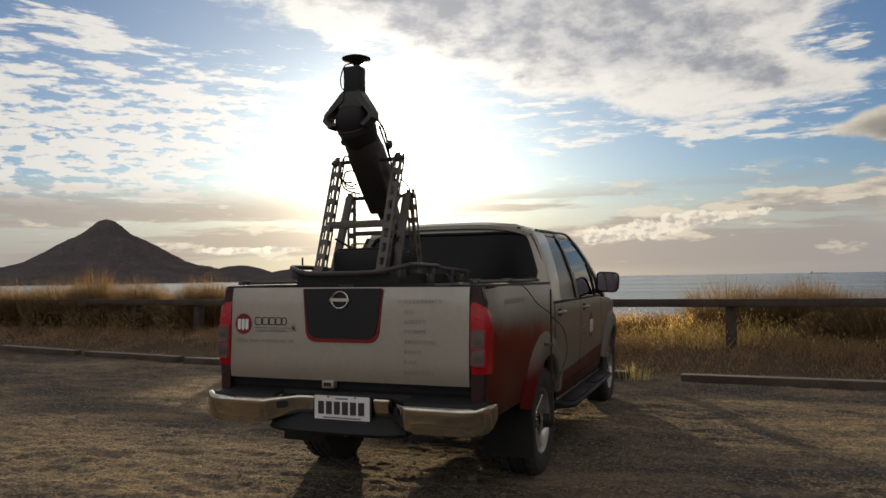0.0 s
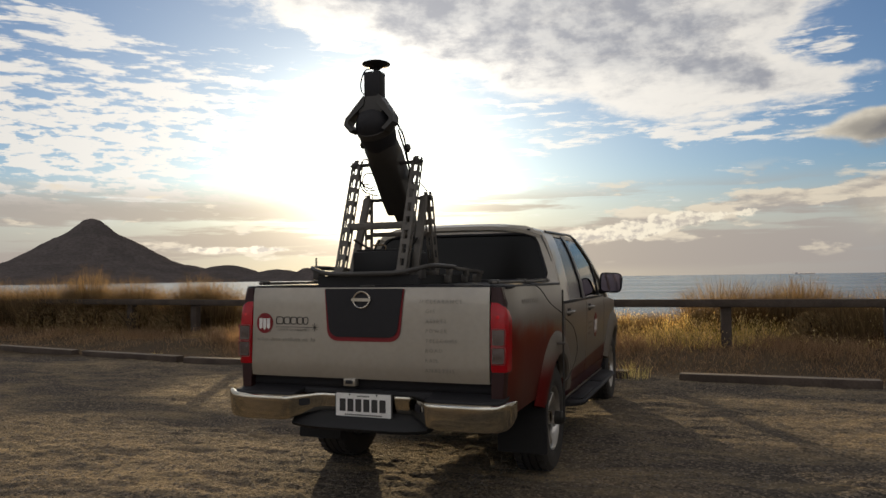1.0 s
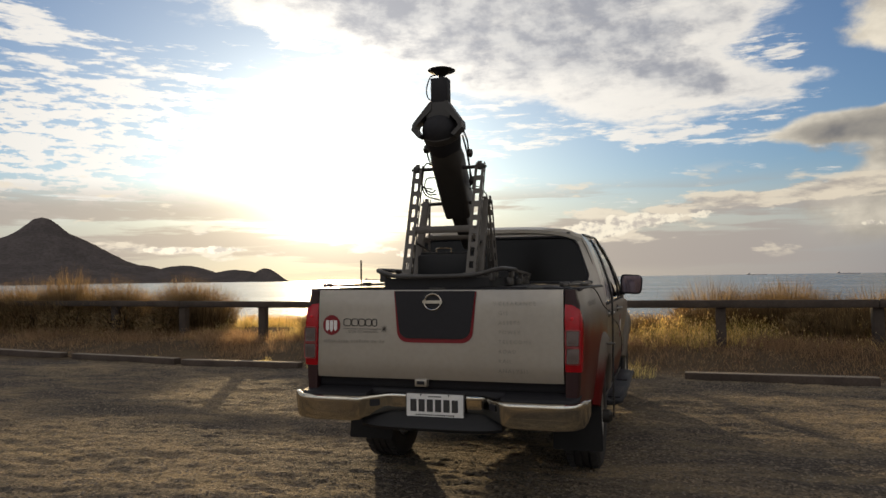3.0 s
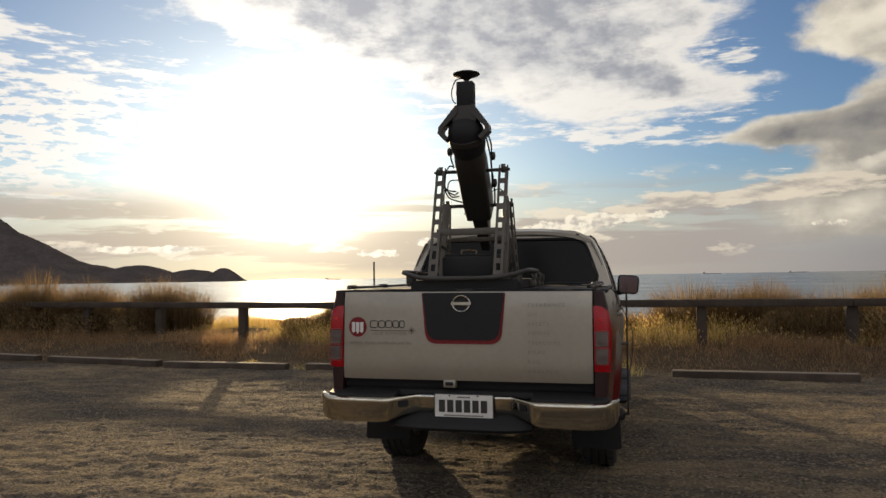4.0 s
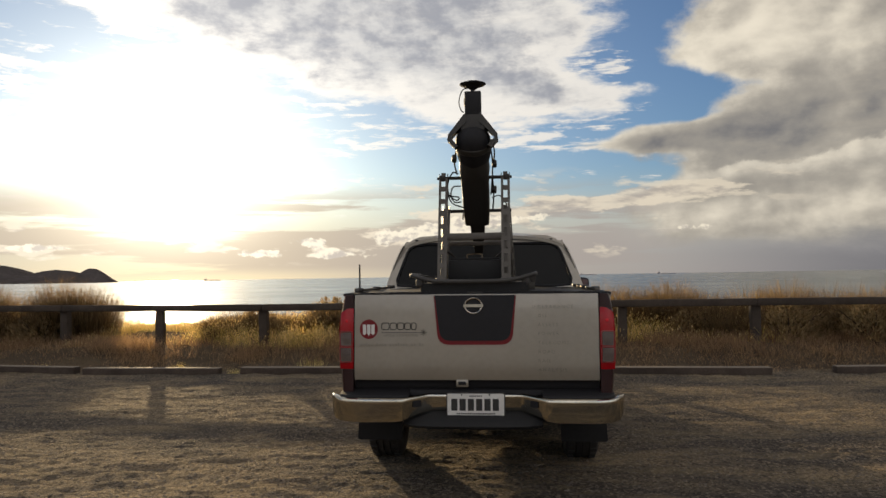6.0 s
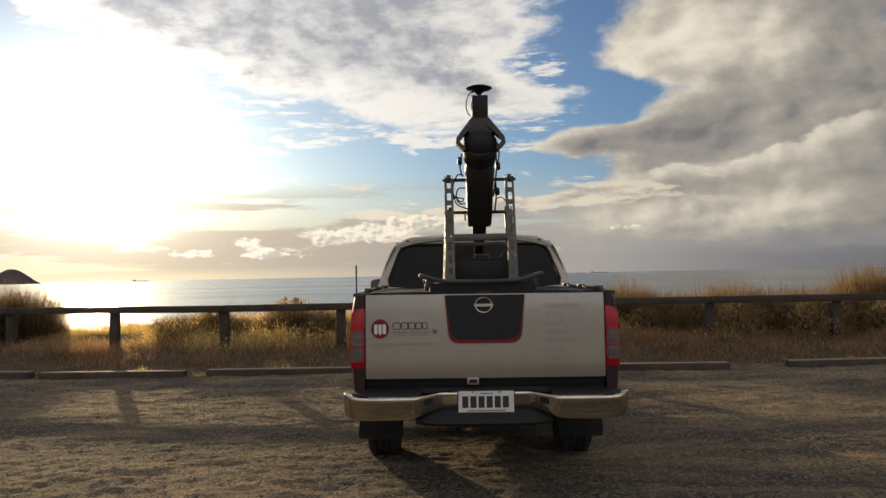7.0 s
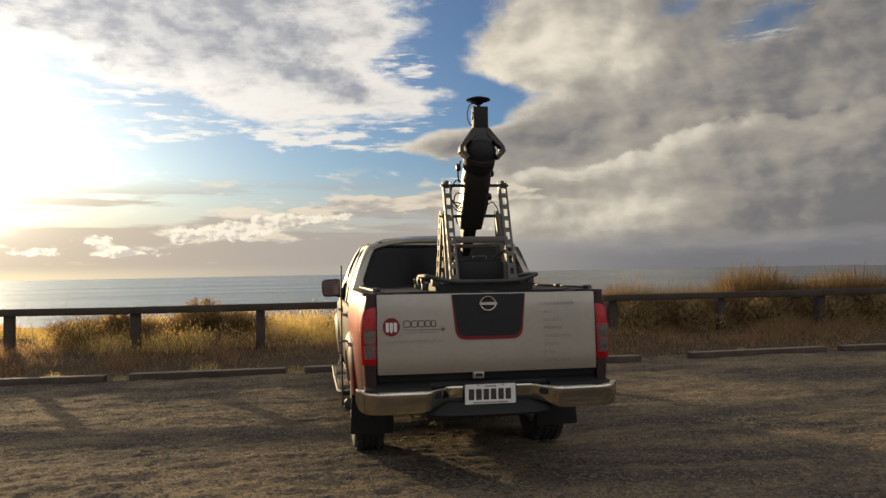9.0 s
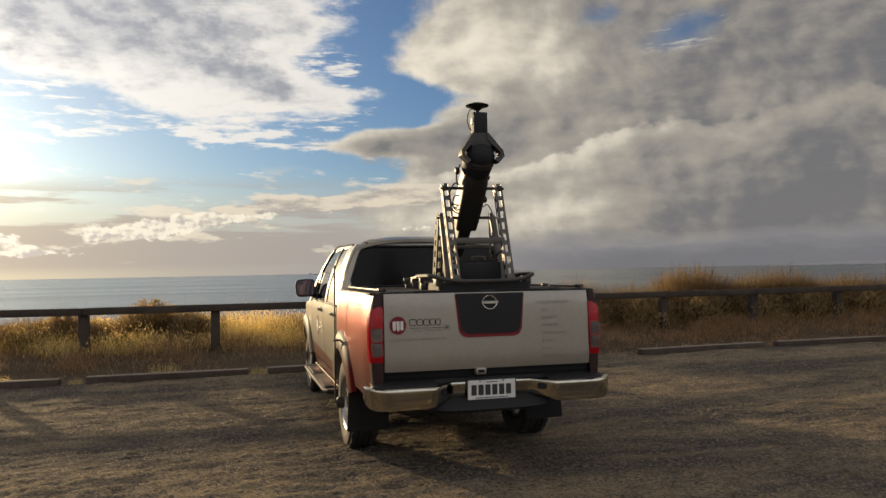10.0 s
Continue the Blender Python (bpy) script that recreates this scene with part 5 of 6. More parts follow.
for x in span(-0.465, 0.43, 15):
    k = abs(x + 0.0175) / 0.448
    low = 0.488 + 0.012 * k ** 6
    y0 = -0.092 + 0.03 * k ** 4
    rings.append([Vector((x, 0.10, low)), Vector((x, y0 + 0.02, low)), Vector((x, y0, low + 0.02)), Vector((x, y0 + 0.006, 0.516)), Vector((x, y0 + 0.035, 0.545)), Vector((x, 0.06, 0.598)), Vector((x, 0.10, 0.598))])
loft(bm, rings)
part("tow_beam", bm, CASE_BLACK, truck, "black tow bar under the bumper")
# number plate: characters as plain bars
def on_plate(u, v, w):
    return Vector((u, 0.004 - w, v))


bm = bmesh.new()
slab(bm, rounded([(-0.190, 0.556), (0.190, 0.556), (0.190, 0.712), (-0.190, 0.712)], 0.010), on_plate, 0.0, 0.010)
plate = part("number_plate", bm, INK, rear_bumper, "white number plate in a dark surround")
bm = bmesh.new()
slab(bm, rounded([(-0.183, 0.563), (0.183, 0.563), (0.183, 0.705), (-0.183, 0.705)], 0.008), on_plate, 0.010, 0.013)
face = part("plate_face", bm, WHITE_PLASTIC, rear_bumper, "white reflective plate face")
for k in range(6):
    bm = bmesh.new()
    x = -0.158 + k * 0.0535
    slab(bm, rounded([(x, 0.596), (x + 0.040, 0.596), (x + 0.040, 0.672), (x, 0.672)], 0.004), on_plate, 0.013, 0.0145)
    part("plate_bar", bm, INK, rear_bumper, "dark bar on the plate")
for count, x0, step, z0, z1 in ((7, -0.040, 0.012, 0.685, 0.694), (18, -0.124, 0.014, 0.572, 0.581)):
    for k in range(count):
        bm = bmesh.new()
        x = x0 + step * k
        slab(bm, [(x, z0), (x + step * 0.68, z0), (x + step * 0.68, z1), (x, z1)], on_plate, 0.013, 0.0142)
        part("plate_caption", bm, INK, rear_bumper)
for x in (-0.09, 0.09):
    bm = bmesh.new()
    lathe(bm, [(0.001, 0.003), (0.005, 0.002), (0.006, 0.0)], Matrix.Translation((x, -0.009, 0.698)) @ pose(0, 0, 0, 90), 8)
    part("plate_screw", bm, INK, rear_bumper)

# ---- load bed cover ----
bm = bmesh.new()
outer, inner = [], []
for y in span(0.06, 1.655, 12):
    row = [Vector((k * 0.845, y, 1.362 - 0.014 * abs(k) ** 8 + 0.003 * math.sin(9 * y))) for k in span(-1, 1, 15)]
    outer.append(row)
    inner.append([v - Vector((0, 0, 0.035)) for v in row])
shell(bm, outer, inner)
cover = part("bed_cover", bm, BLACK_PLASTIC, truck, "black bed cover")
for x in (-0.80, 0.80):
    bm = bmesh.new()
    beam(bm, (x, 0.10, 1.372), (x, 1.60, 1.372), 0.03, 0.018, 0.006)
    part("cover_rail", bm, ALUMINIUM, cover)
    for y in (0.14, 0.80, 1.5):
        bm = bmesh.new()
        box(bm, (x * 0.985, y, 1.376), (0.06, 0.05, 0.028), 0.008)
        part("rail_clamp", bm, BLACK_METAL, cover)
for x in (-0.62, 0.0, 0.62):
    bm = bmesh.new()
    box(bm, (x, 0.062, 1.352), (0.10, 0.02, 0.018), 0.004)
    part("cover_catch", bm, BLACK_METAL, cover)
# cable over the bed side
bm = bmesh.new()
tube(bm, bend([(0.60, 0.62, 1.372), (0.80, 0.70, 1.368), (0.905, 0.78, 1.335), (0.945, 0.98, 1.22), (0.995, 1.17, 1.14)], 5), 0.0035, 6)
part("sensor_cable", bm, RUBBER, truck)
bm = bmesh.new()
tube(bm, bend([(0.995, 1.18, 1.12), (1.03, 1.40, 1.02), (1.035, 1.50, 0.85), (1.01, 1.36, 0.70), (0.995, 1.20, 0.66)], 5), 0.003, 6)
part("sensor_cable", bm, RUBBER, truck)
# wheel encoder rods beside the rear wheels
for sx, top in ((1, 1.31), (-1, 1.565)):
    bm = bmesh.new()
    tube(bm, [(sx * 0.993, 1.17, 0.40), (sx * 0.994, 1.17, top)], 0.007, 8)
    rod = part("encoder_rod", bm, BLACK_METAL, truck, "thin rod of the wheel sensor")
    bm = bmesh.new()
    beam(bm, (sx * 0.93, 1.17, 0.93), (sx * 1.01, 1.17, 0.93), 0.03, 0.018, 0.004)
    part("rod_clamp", bm, ALUMINIUM, rod)
    bm = bmesh.new()
    lathe(bm, [(0.004, 0.0), (0.05, 0.0), (0.05, 0.05), (0.03, 0.07), (0.004, 0.07)], Matrix.Translation((sx * 0.90, REAR_AXLE, 0.376)) @ pose(0, 0, 0, 0, 90 * sx, 0), 18)
    part("wheel_encoder", bm, BLACK_METAL, rod)
    bm = bmesh.new()
    beam(bm, (sx * 0.975, REAR_AXLE, 0.376), (sx * 0.993, 1.17, 0.41), 0.014, 0.014)
    part("encoder_arm", bm, BLACK_METAL, rod)

# the truck stands a little askew to the fence
truck.location, truck.rotation_euler = (-0.035, 2.9, 0.0), (0, radians(0.35), radians(0.7))

# ---- laser scanner on its stand ----
BED = 1.364
rig = empty_thing("laser_scanner", (0, 0.5, BED), "black laser scanner on a slotted aluminium stand over the truck bed", "laser scanner")


def slotted_leg(a, b, width, depth=0.046, face=(0, -1, 0), pitch=0.085):
    """A channel of three faces, each with a row of slots."""
    bm = bmesh.new()
    a, b, n = Vector(a), Vector(b), Vector(face)
    d = (b - a).normalized()
    side = d.cross(n).normalized()
    n = side.cross(d).normalized()
    length = (b - a).length
    count = int(length / pitch)
    for wide, out, across, centre in ((width, n, side, Vector()), (depth, side, n, side * (width / 2 - 0.003) - n * (depth / 2)), (depth, side, n, -side * (width / 2 - 0.003) - n * (depth / 2))):
        rail = wide * 0.27
        for s in (-1, 1):
            o = centre + across * s * (wide / 2 - rail / 2)
            beam(bm, a + o, b + o, rail, 0.005, 0.0, up=out)
        for k in range(count + 1):
            c = a + centre + d * (length * k / count)
            half = 0.018 if 0 < k < count else 0.03
            beam(bm, c - d * half, c + d * half, wide * 0.5, 0.005, 0.0, up=out)
    return bm


for sx in (1, -1):
    part("tall_leg", slotted_leg((sx * 0.2145, 0.105, 1.45), (sx * 0.217, 0.360, 2.165), 0.062), ALUMINIUM, rig, "tall slotted aluminium leg")
    part("front_leg", slotted_leg((sx * 0.238, 0.570, 1.43), (sx * 0.213, 0.530, 1.945), 0.052, face=(-sx * 0.3, -1, 0)), ALUMINIUM, rig)
    bm = bmesh.new()
    beam(bm, (sx * 0.222, 0.305, 1.43), (sx * 0.210, 0.510, 1.945), 0.028, 0.05, 0.004, up=(1, 0, 0))
    part("plain_leg", bm, ALUMINIUM, rig)
    bm = bmesh.new()
    tube(bm, bend([(sx * 0.23, 0.34, 1.66), (sx * 0.15, 0.40, 1.60), (sx * 0.10, 0.46, 1.53)], 3), 0.008, 6)
    part("brace", bm, BLACK_METAL, rig)
    for c in ((sx * 0.226, 0.365, 2.155), (sx * 0.218, 0.53, 1.935)):
        bm = bmesh.new()
        box(bm, c, (0.045, 0.04, 0.04), 0.008)
        tube(bm, [(c[0] + sx * 0.015, c[1], c[2]), (c[0] + sx * 0.036, c[1], c[2])], 0.010, 8)
        part("pivot_bracket", bm, BLACK_METAL, rig)
    for c in ((sx * 0.215, 0.105, 1.435), (sx * 0.222, 0.305, 1.43), (sx * 0.238, 0.572, 1.43)):
        bm = bmesh.new()
        box(bm, c, (0.075, 0.055, 0.035), 0.006)
        part("foot_bracket", bm, ALUMINIUM, rig)
    # side arm with its brackets
    bm = bmesh.new()
    beam(bm, (sx * 0.405, 0.36, 1.470), (sx * 0.352, 1.30, 1.437), 0.03, 0.022, 0.005)
    arm = part("side_arm", bm, ALUMINIUM, rig, "flat aluminium side arm")
    for y in (0.46, 0.86, 1.22):
        k = (y - 0.36) / 0.94
        bm = bmesh.new()
        box(bm, (sx * (0.405 - 0.053 * k), y, 1.440 - 0.02 * k), (0.034, 0.045, 0.045), 0.006)
        box(bm, (sx * (0.385 - 0.053 * k), y, 1.392), (0.060, 0.035, 0.056), 0.006)
        part("arm_bracket", bm, ALUMINIUM, arm)
for a, b, r, mat in (((-0.245, 0.365, 2.155), (0.245, 0.365, 2.155), 0.012, BLACK_METAL), ((-0.24, 0.53, 1.935), (0.24, 0.53, 1.935), 0.012, BLACK_METAL)):
    bm = bmesh.new()
    tube(bm, [a, b], r, 10)
    part("cross_tube", bm, mat, rig)
for y, z, h in ((0.212, 1.735, 0.045), (0.43, 1.755, 0.03), (0.555, 1.70, 0.03)):
    bm = bmesh.new()
    beam(bm, (-0.21, y, z), (0.21, y, z), 0.012, h, 0.003)
    part("cross_bar", bm, ALUMINIUM, rig)
# base plate, electronics case, bent tube guard
bm = bmesh.new()
out = rounded([(-0.36, 0.06), (0.36, 0.06), (0.37, 0.40), (0.33, 1.10), (-0.33, 1.10), (-0.37, 0.40)], 0.05)
slab(bm, out, lambda u, v, w: Vector((u, v, BED + w)), 0.0, 0.056)
part("base_plate", bm, CASE_BLACK, rig)
bm = bmesh.new()
box(bm, (0, 0.43, 1.498), (0.37, 0.40, 0.155), 0.018)
case = part("electronics_case", bm, CASE_BLACK, rig, "black electronics case")
bm = bmesh.new()
box(bm, (0, 0.43, 1.582), (0.34, 0.34, 0.016), 0.006)
part("case_lid", bm, CASE_BLACK, case)
bm = bmesh.new()
tube(bm, bend([(-0.05, 0.24, 1.585), (-0.045, 0.235, 1.612), (0.045, 0.235, 1.612), (0.05, 0.24, 1.585)], 4), 0.005, 6)
part("case_handle", bm, CHROME, case)
bm = bmesh.new()
tube(bm, bend([(-0.415, 0.55, 1.470), (-0.425, 0.22, 1.475), (-0.40, 0.10, 1.470), (-0.27, 0.035, 1.437), (-0.10, 0.02, 1.430), (0.10, 0.02, 1.430), (0.25, 0.035, 1.437), (0.38, 0.10, 1.468), (0.41, 0.22, 1.475), (0.405, 0.55, 1.470)], 6), 0.015, 10)
part("tube_guard", bm, DARK_TUBE, rig, "bent grey tube guard")
for x in (-0.36, 0.34):
    bm = bmesh.new()
    box(bm, (x, 0.11, 1.428), (0.05, 0.08, 0.06), 0.008)
    part("guard_clamp", bm, DARK_TUBE, rig)

# tilted scanner body: axis from foot to head
FOOT, HEAD = Vector((0.004, 0.70, 1.80)), Vector((0.006, 0.155, 2.415))
axis = (HEAD - FOOT).normalized()
tilt = axis.to_track_quat("Z", "X").to_matrix().to_4x4()
tilt.translation = FOOT
length = (HEAD - FOOT).length
bm = bmesh.new()
rings = []
for t, w, h in ((-0.19, 0.046, 0.030), (-0.06, 0.054, 0.042), (0.0, 0.060, 0.05), (0.14, 0.068, 0.055)):
    rings.append([tilt @ Vector((x, y, t)) for x, y in rounded([(-w, -h), (w, -h), (w, h), (-w, h)], 0.012, 3)])
loft(bm, rings)
part("tail_arm", bm, BLACK_METAL, rig)
bm = bmesh.new()
rings = []
for t, w, h, r in ((0.115, 0.076, 0.070, 0.03), (0.125, 0.099, 0.088, 0.03), (0.22, 0.101, 0.094, 0.035), (0.45, 0.100, 0.096, 0.04), (0.53, 0.103, 0.100, 0.05), (0.56, 0.108, 0.106, 0.09), (0.64, 0.100, 0.100, 0.09)):
    rings.append([tilt @ Vector((x, y, t)) for x, y in rounded([(-w, -h), (w, -h), (w, h), (-w, h)], r, 5)])
loft(bm, rings)
body = part("scanner_body", bm, BLACK_METAL, rig, "tilted black scanner housing")
for k in range(4):
    bm = bmesh.new()
    lathe(bm, [(0.006, 0.0), (0.006, 0.012)], tilt @ pose(-0.03 + 0.02 * k, 0.105, 0.135, 0, 0, 0), 8)
    part("vent_stud", bm, CHROME, body)
bm = bmesh.new()
lathe(bm, [(0.092, 0.60), (0.110, 0.645), (0.119, 0.70), (0.121, 0.76), (0.118, 0.80), (0.100, 0.842), (0.066, 0.870), (0.02, 0.882)], tilt, 30)
part("scan_head", bm, BLACK_PLASTIC, rig, "domed black scan head")
bm = bmesh.new()
lathe(bm, [(0.120, 0.725), (0.124, 0.73), (0.124, 0.765), (0.120, 0.77)], tilt, 30)
part("head_band", bm, BLACK_METAL, rig)
# upright camera box above the head, on a yoke
bm = bmesh.new()
box(bm, (0.010, 0.185, 2.632), (0.110, 0.088, 0.165), 0.005)
sensor = part("sensor_box", bm, BLACK_PLASTIC, rig, "upright black sensor box")
bm = bmesh.new()
lathe(bm, [(0.004, 0.006), (0.028, 0.006), (0.030, 0.0)], Matrix.Translation((-0.045, 0.185, 2.65)) @ pose(0, 0, 0, 0, -90, 0), 16)
part("camera_lens", bm, CHROME, sensor)
for sx in (1, -1):
    bm = bmesh.new()
    pts = [(0.045, 2.565), (0.062, 2.555), (0.165, 2.415), (0.170, 2.372), (0.120, 2.318), (0.098, 2.335), (0.142, 2.382), (0.140, 2.402), (0.046, 2.500)]
    slab(bm, pts, lambda u, v, w: Vector((0.008 + sx * u, 0.148 + (v - 2.42) * 0.27 + w, v)), -0.050, 0.042)
    part("yoke_arm", bm, BLACK_METAL, rig)
bm = bmesh.new()
loft(bm, [[Vector((0.009 + x, 0.185 + y - (2.56 - z) * 0.1, z)) for x, y in ((-w, -d), (w, -d), (w, d), (-w, d))] for z, w, d in ((2.565, 0.052, 0.042), (2.545, 0.054, 0.045), (2.465, 0.082, 0.055), (2.44, 0.075, 0.05))])
part("neck_plate", bm, BLACK_METAL, rig)
# satellite antenna
bm = bmesh.new()
lathe(bm, [(0.030, 2.712), (0.022, 2.722), (0.016, 2.728), (0.016, 2.742)], pose(0.008, 0.215, 0), 14)
part("antenna_stem", bm, BLACK_METAL, rig)
bm = bmesh.new()
lathe(bm, [(0.018, 2.738), (0.026, 2.746), (0.050, 2.762), (0.086, 2.772), (0.091, 2.777), (0.089, 2.781), (0.062, 2.791), (0.034, 2.799), (0.016, 2.803), (0.004, 2.804)], pose(0.008, 0.215, 0), 28)
part("antenna_disc", bm, BLACK_PLASTIC, rig, "flat round satellite antenna")
# cables
def cable(r, *pts):
    bm = bmesh.new()
    tube(bm, bend(pts, 5), r, 6)
    part("cable", bm, RUBBER, rig)


cable(0.004, (-0.01, 0.2, 2.75), (-0.06, 0.19, 2.735), (-0.085, 0.18, 2.66), (-0.075, 0.17, 2.6), (-0.055, 0.17, 2.575))
cable(0.006, (0.13, 0.25, 2.4), (0.145, 0.33, 2.32), (0.125, 0.43, 2.2), (0.13, 0.5, 2.05), (0.12, 0.56, 1.95))
cable(0.006, (0.12, 0.3, 2.36), (0.13, 0.37, 2.25), (0.12, 0.47, 2.14), (0.11, 0.52, 2.05))
cable(0.005, (-0.11, 0.33, 2.18), (-0.15, 0.34, 2.19), (-0.185, 0.35, 2.12), (-0.18, 0.36, 2.04), (-0.13, 0.38, 2), (-0.11, 0.42, 2.02))
cable(0.005, (-0.1, 0.38, 2.1), (-0.15, 0.35, 2.09), (-0.165, 0.35, 2.03), (-0.14, 0.36, 1.985), (-0.1, 0.4, 1.99))
cable(0.005, (-0.11, 0.36, 2.02), (-0.17, 0.34, 2.03), (-0.19, 0.35, 2.06), (-0.16, 0.36, 1.98), (-0.08, 0.42, 1.95))
cable(0.006, (-0.12, 0.28, 2.33), (-0.135, 0.33, 2.25), (-0.12, 0.36, 2.18))
cable(0.004, (0.12, 0.45, 2.02), (0.17, 0.5, 2.04), (0.215, 0.53, 1.99), (0.225, 0.53, 1.95))
for c in ((0.14, 0.40, 2.255), (-0.135, 0.31, 2.285), (0.135, 0.47, 2.08)):
    bm = bmesh.new()
    box(bm, c, (0.035, 0.04, 0.05), 0.008, (-40, 0, 0))
    part("cable_plug", bm, BLACK_METAL, rig)

# ---- fence and kerb timbers ----


def fence_line(x):
    """Where the fence stands: it bends away along the dune."""
    return 8.24 + max(0.0, -4.6 - x) * 0.17 + max(0.0, x - 9.0) * 0.02


def build_fence():
    fence = empty_thing("rail_fence", (0, 8.24, 0.24), "low weathered timber post-and-rail fence along the dune edge", "fence")
    xs = [-17.2, -15.05, -12.95, -10.8, -8.7, -6.56, -4.42, -2.33, -0.18, 1.99, 4.22, 6.45, 8.6, 10.8, 13.0, 15.2]
    rng = random.Random(4)
    for x in xs:
        y = fence_line(x)
        zg = float(ground_height(x, y))
        bm = bmesh.new()
        box(bm, (x + 0.09, y + 0.075, (zg - 0.3 + 0.97) / 2), (0.155, 0.15, 0.97 - zg + 0.3), 0.012, (rng.uniform(-1, 1), rng.uniform(-1, 1), rng.uniform(-4, 4)))
        part("post", bm, TIMBER, fence)
    for x0, x1 in zip(xs[::2], xs[2::2] + [17.5]):
        bm = bmesh.new()
        a, b = Vector((x0 + 0.09, fence_line(x0) - 0.035, 0.945)), Vector((x1 + 0.085, fence_line(x1) - 0.035, 0.945 + rng.uniform(-0.008, 0.008)))
        beam(bm, a, b, 0.075, 0.125, 0.018)
        part("rail", bm, TIMBER, fence)


def build_kerbs():
    rng = random.Random(9)
    group = "kerb timbers round the car park"
    label = "weathered grey timber kerb sleeper lying on the gravel"
    spans = ((-12.0, 6.99, -9.4, 6.50), (-9.1, 6.46, -6.55, 6.02), (-6.39, 5.98, -4.19, 5.90), (-3.86, 5.90, -1.70, 5.95), (-1.42, 5.95, 0.85, 5.92),
             (1.50, 5.87, 3.76, 5.82), (4.61, 5.84, 7.09, 5.96), (7.39, 5.96, 9.80, 5.98), (10.1, 6.0, 12.4, 6.05))
    for x0, y0, x1, y1 in spans:
        bm = bmesh.new()
        z = 0.062 + rng.uniform(-0.006, 0.006)
        beam(bm, (x0, y0 + 0.08, z), (x1, y1 + 0.08, z + rng.uniform(-0.01, 0.01)), 0.16, 0.165, 0.016)
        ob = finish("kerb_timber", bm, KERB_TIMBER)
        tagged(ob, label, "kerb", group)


build_fence()
build_kerbs()

# ---- stones, grasses and bushes ----


def blade_mesh(name, base, height, lean_dir, lean, width, mat, rng):
    """Many thin bent blades as one mesh: arrays of roots, heights, directions of lean, lean and width."""
    n = len(base)
    lv = np.array([0.0, 0.45, 0.8, 1.0])
    face_dir = rng.rand(n) * math.pi * 2
    side = np.stack([np.cos(face_dir), np.sin(face_dir), np.zeros(n)], -1)
    out = np.stack([np.cos(lean_dir), np.sin(lean_dir), np.zeros(n)], -1)
    rows = []
    for t in lv:
        c = base + out * (lean * height * t ** 2)[:, None]
        c[:, 2] += height * (t - 0.35 * lean * t ** 2)
        w = (width * (1 - 0.75 * t))[:, None] * 0.5
        rows.append((c - side * w, c + side * w))
    verts = np.stack([rows[0][0], rows[0][1], rows[1][0], rows[1][1], rows[2][0], rows[2][1], (rows[3][0] + rows[3][1]) / 2], 1).reshape(-1, 3)
    k = np.arange(n) * 7
    quads = np.concatenate([np.stack([k, k + 1, k + 3, k + 2], -1), np.stack([k + 2, k + 3, k + 5, k + 4], -1)])
    tris = np.stack([k + 4, k + 5, k + 6], -1)
    me = bpy.data.meshes.new(name)
    me.from_pydata(verts.tolist(), [], quads.tolist() + tris.tolist())
    me.materials.append(mat)
    tips = (rows[3][0] + rows[3][1]) / 2
    return me, tips


def seed_mesh(name, tips, size, mat):
    """Fluffy seed heads: a small spindle at each tip."""
    n = len(tips)
    off = np.array([(0, 0, -1.6), (0.55, 0, 0), (0, 0.55, 0), (-0.55, 0, 0), (0, -0.55, 0), (0, 0, 1.4)])
    verts = (tips[:, None, :] + off[None] * size[:, None, None]).reshape(-1, 3)
    f = np.array([(0, 2, 1), (0, 3, 2), (0, 4, 3), (0, 1, 4), (5, 1, 2), (5, 2, 3), (5, 3, 4), (5, 4, 1)])
    faces = (np.arange(n)[:, None, None] * 6 + f[None]).reshape(-1, 3)
    me = bpy.data.meshes.new(name)
    me.from_pydata(verts.tolist(), [], faces.tolist())
    me.materials.append(mat)
    return me


def scatter(n, x0, x1, y0, y1, rng, bend_left=True):
    x, y = rng.uniform(x0, x1, n), rng.uniform(y0, y1, n)
    if bend_left:
        y = y + np.clip(-5.5 - x, 0, None) * 0.15
    return x, y


def scrub_zone(x):
    """How far dark scrub takes the place of golden grass along the fence."""
    return smooth01((x - 4.2) / 1.6) + smooth01((-8.6 - x) / 1.4)


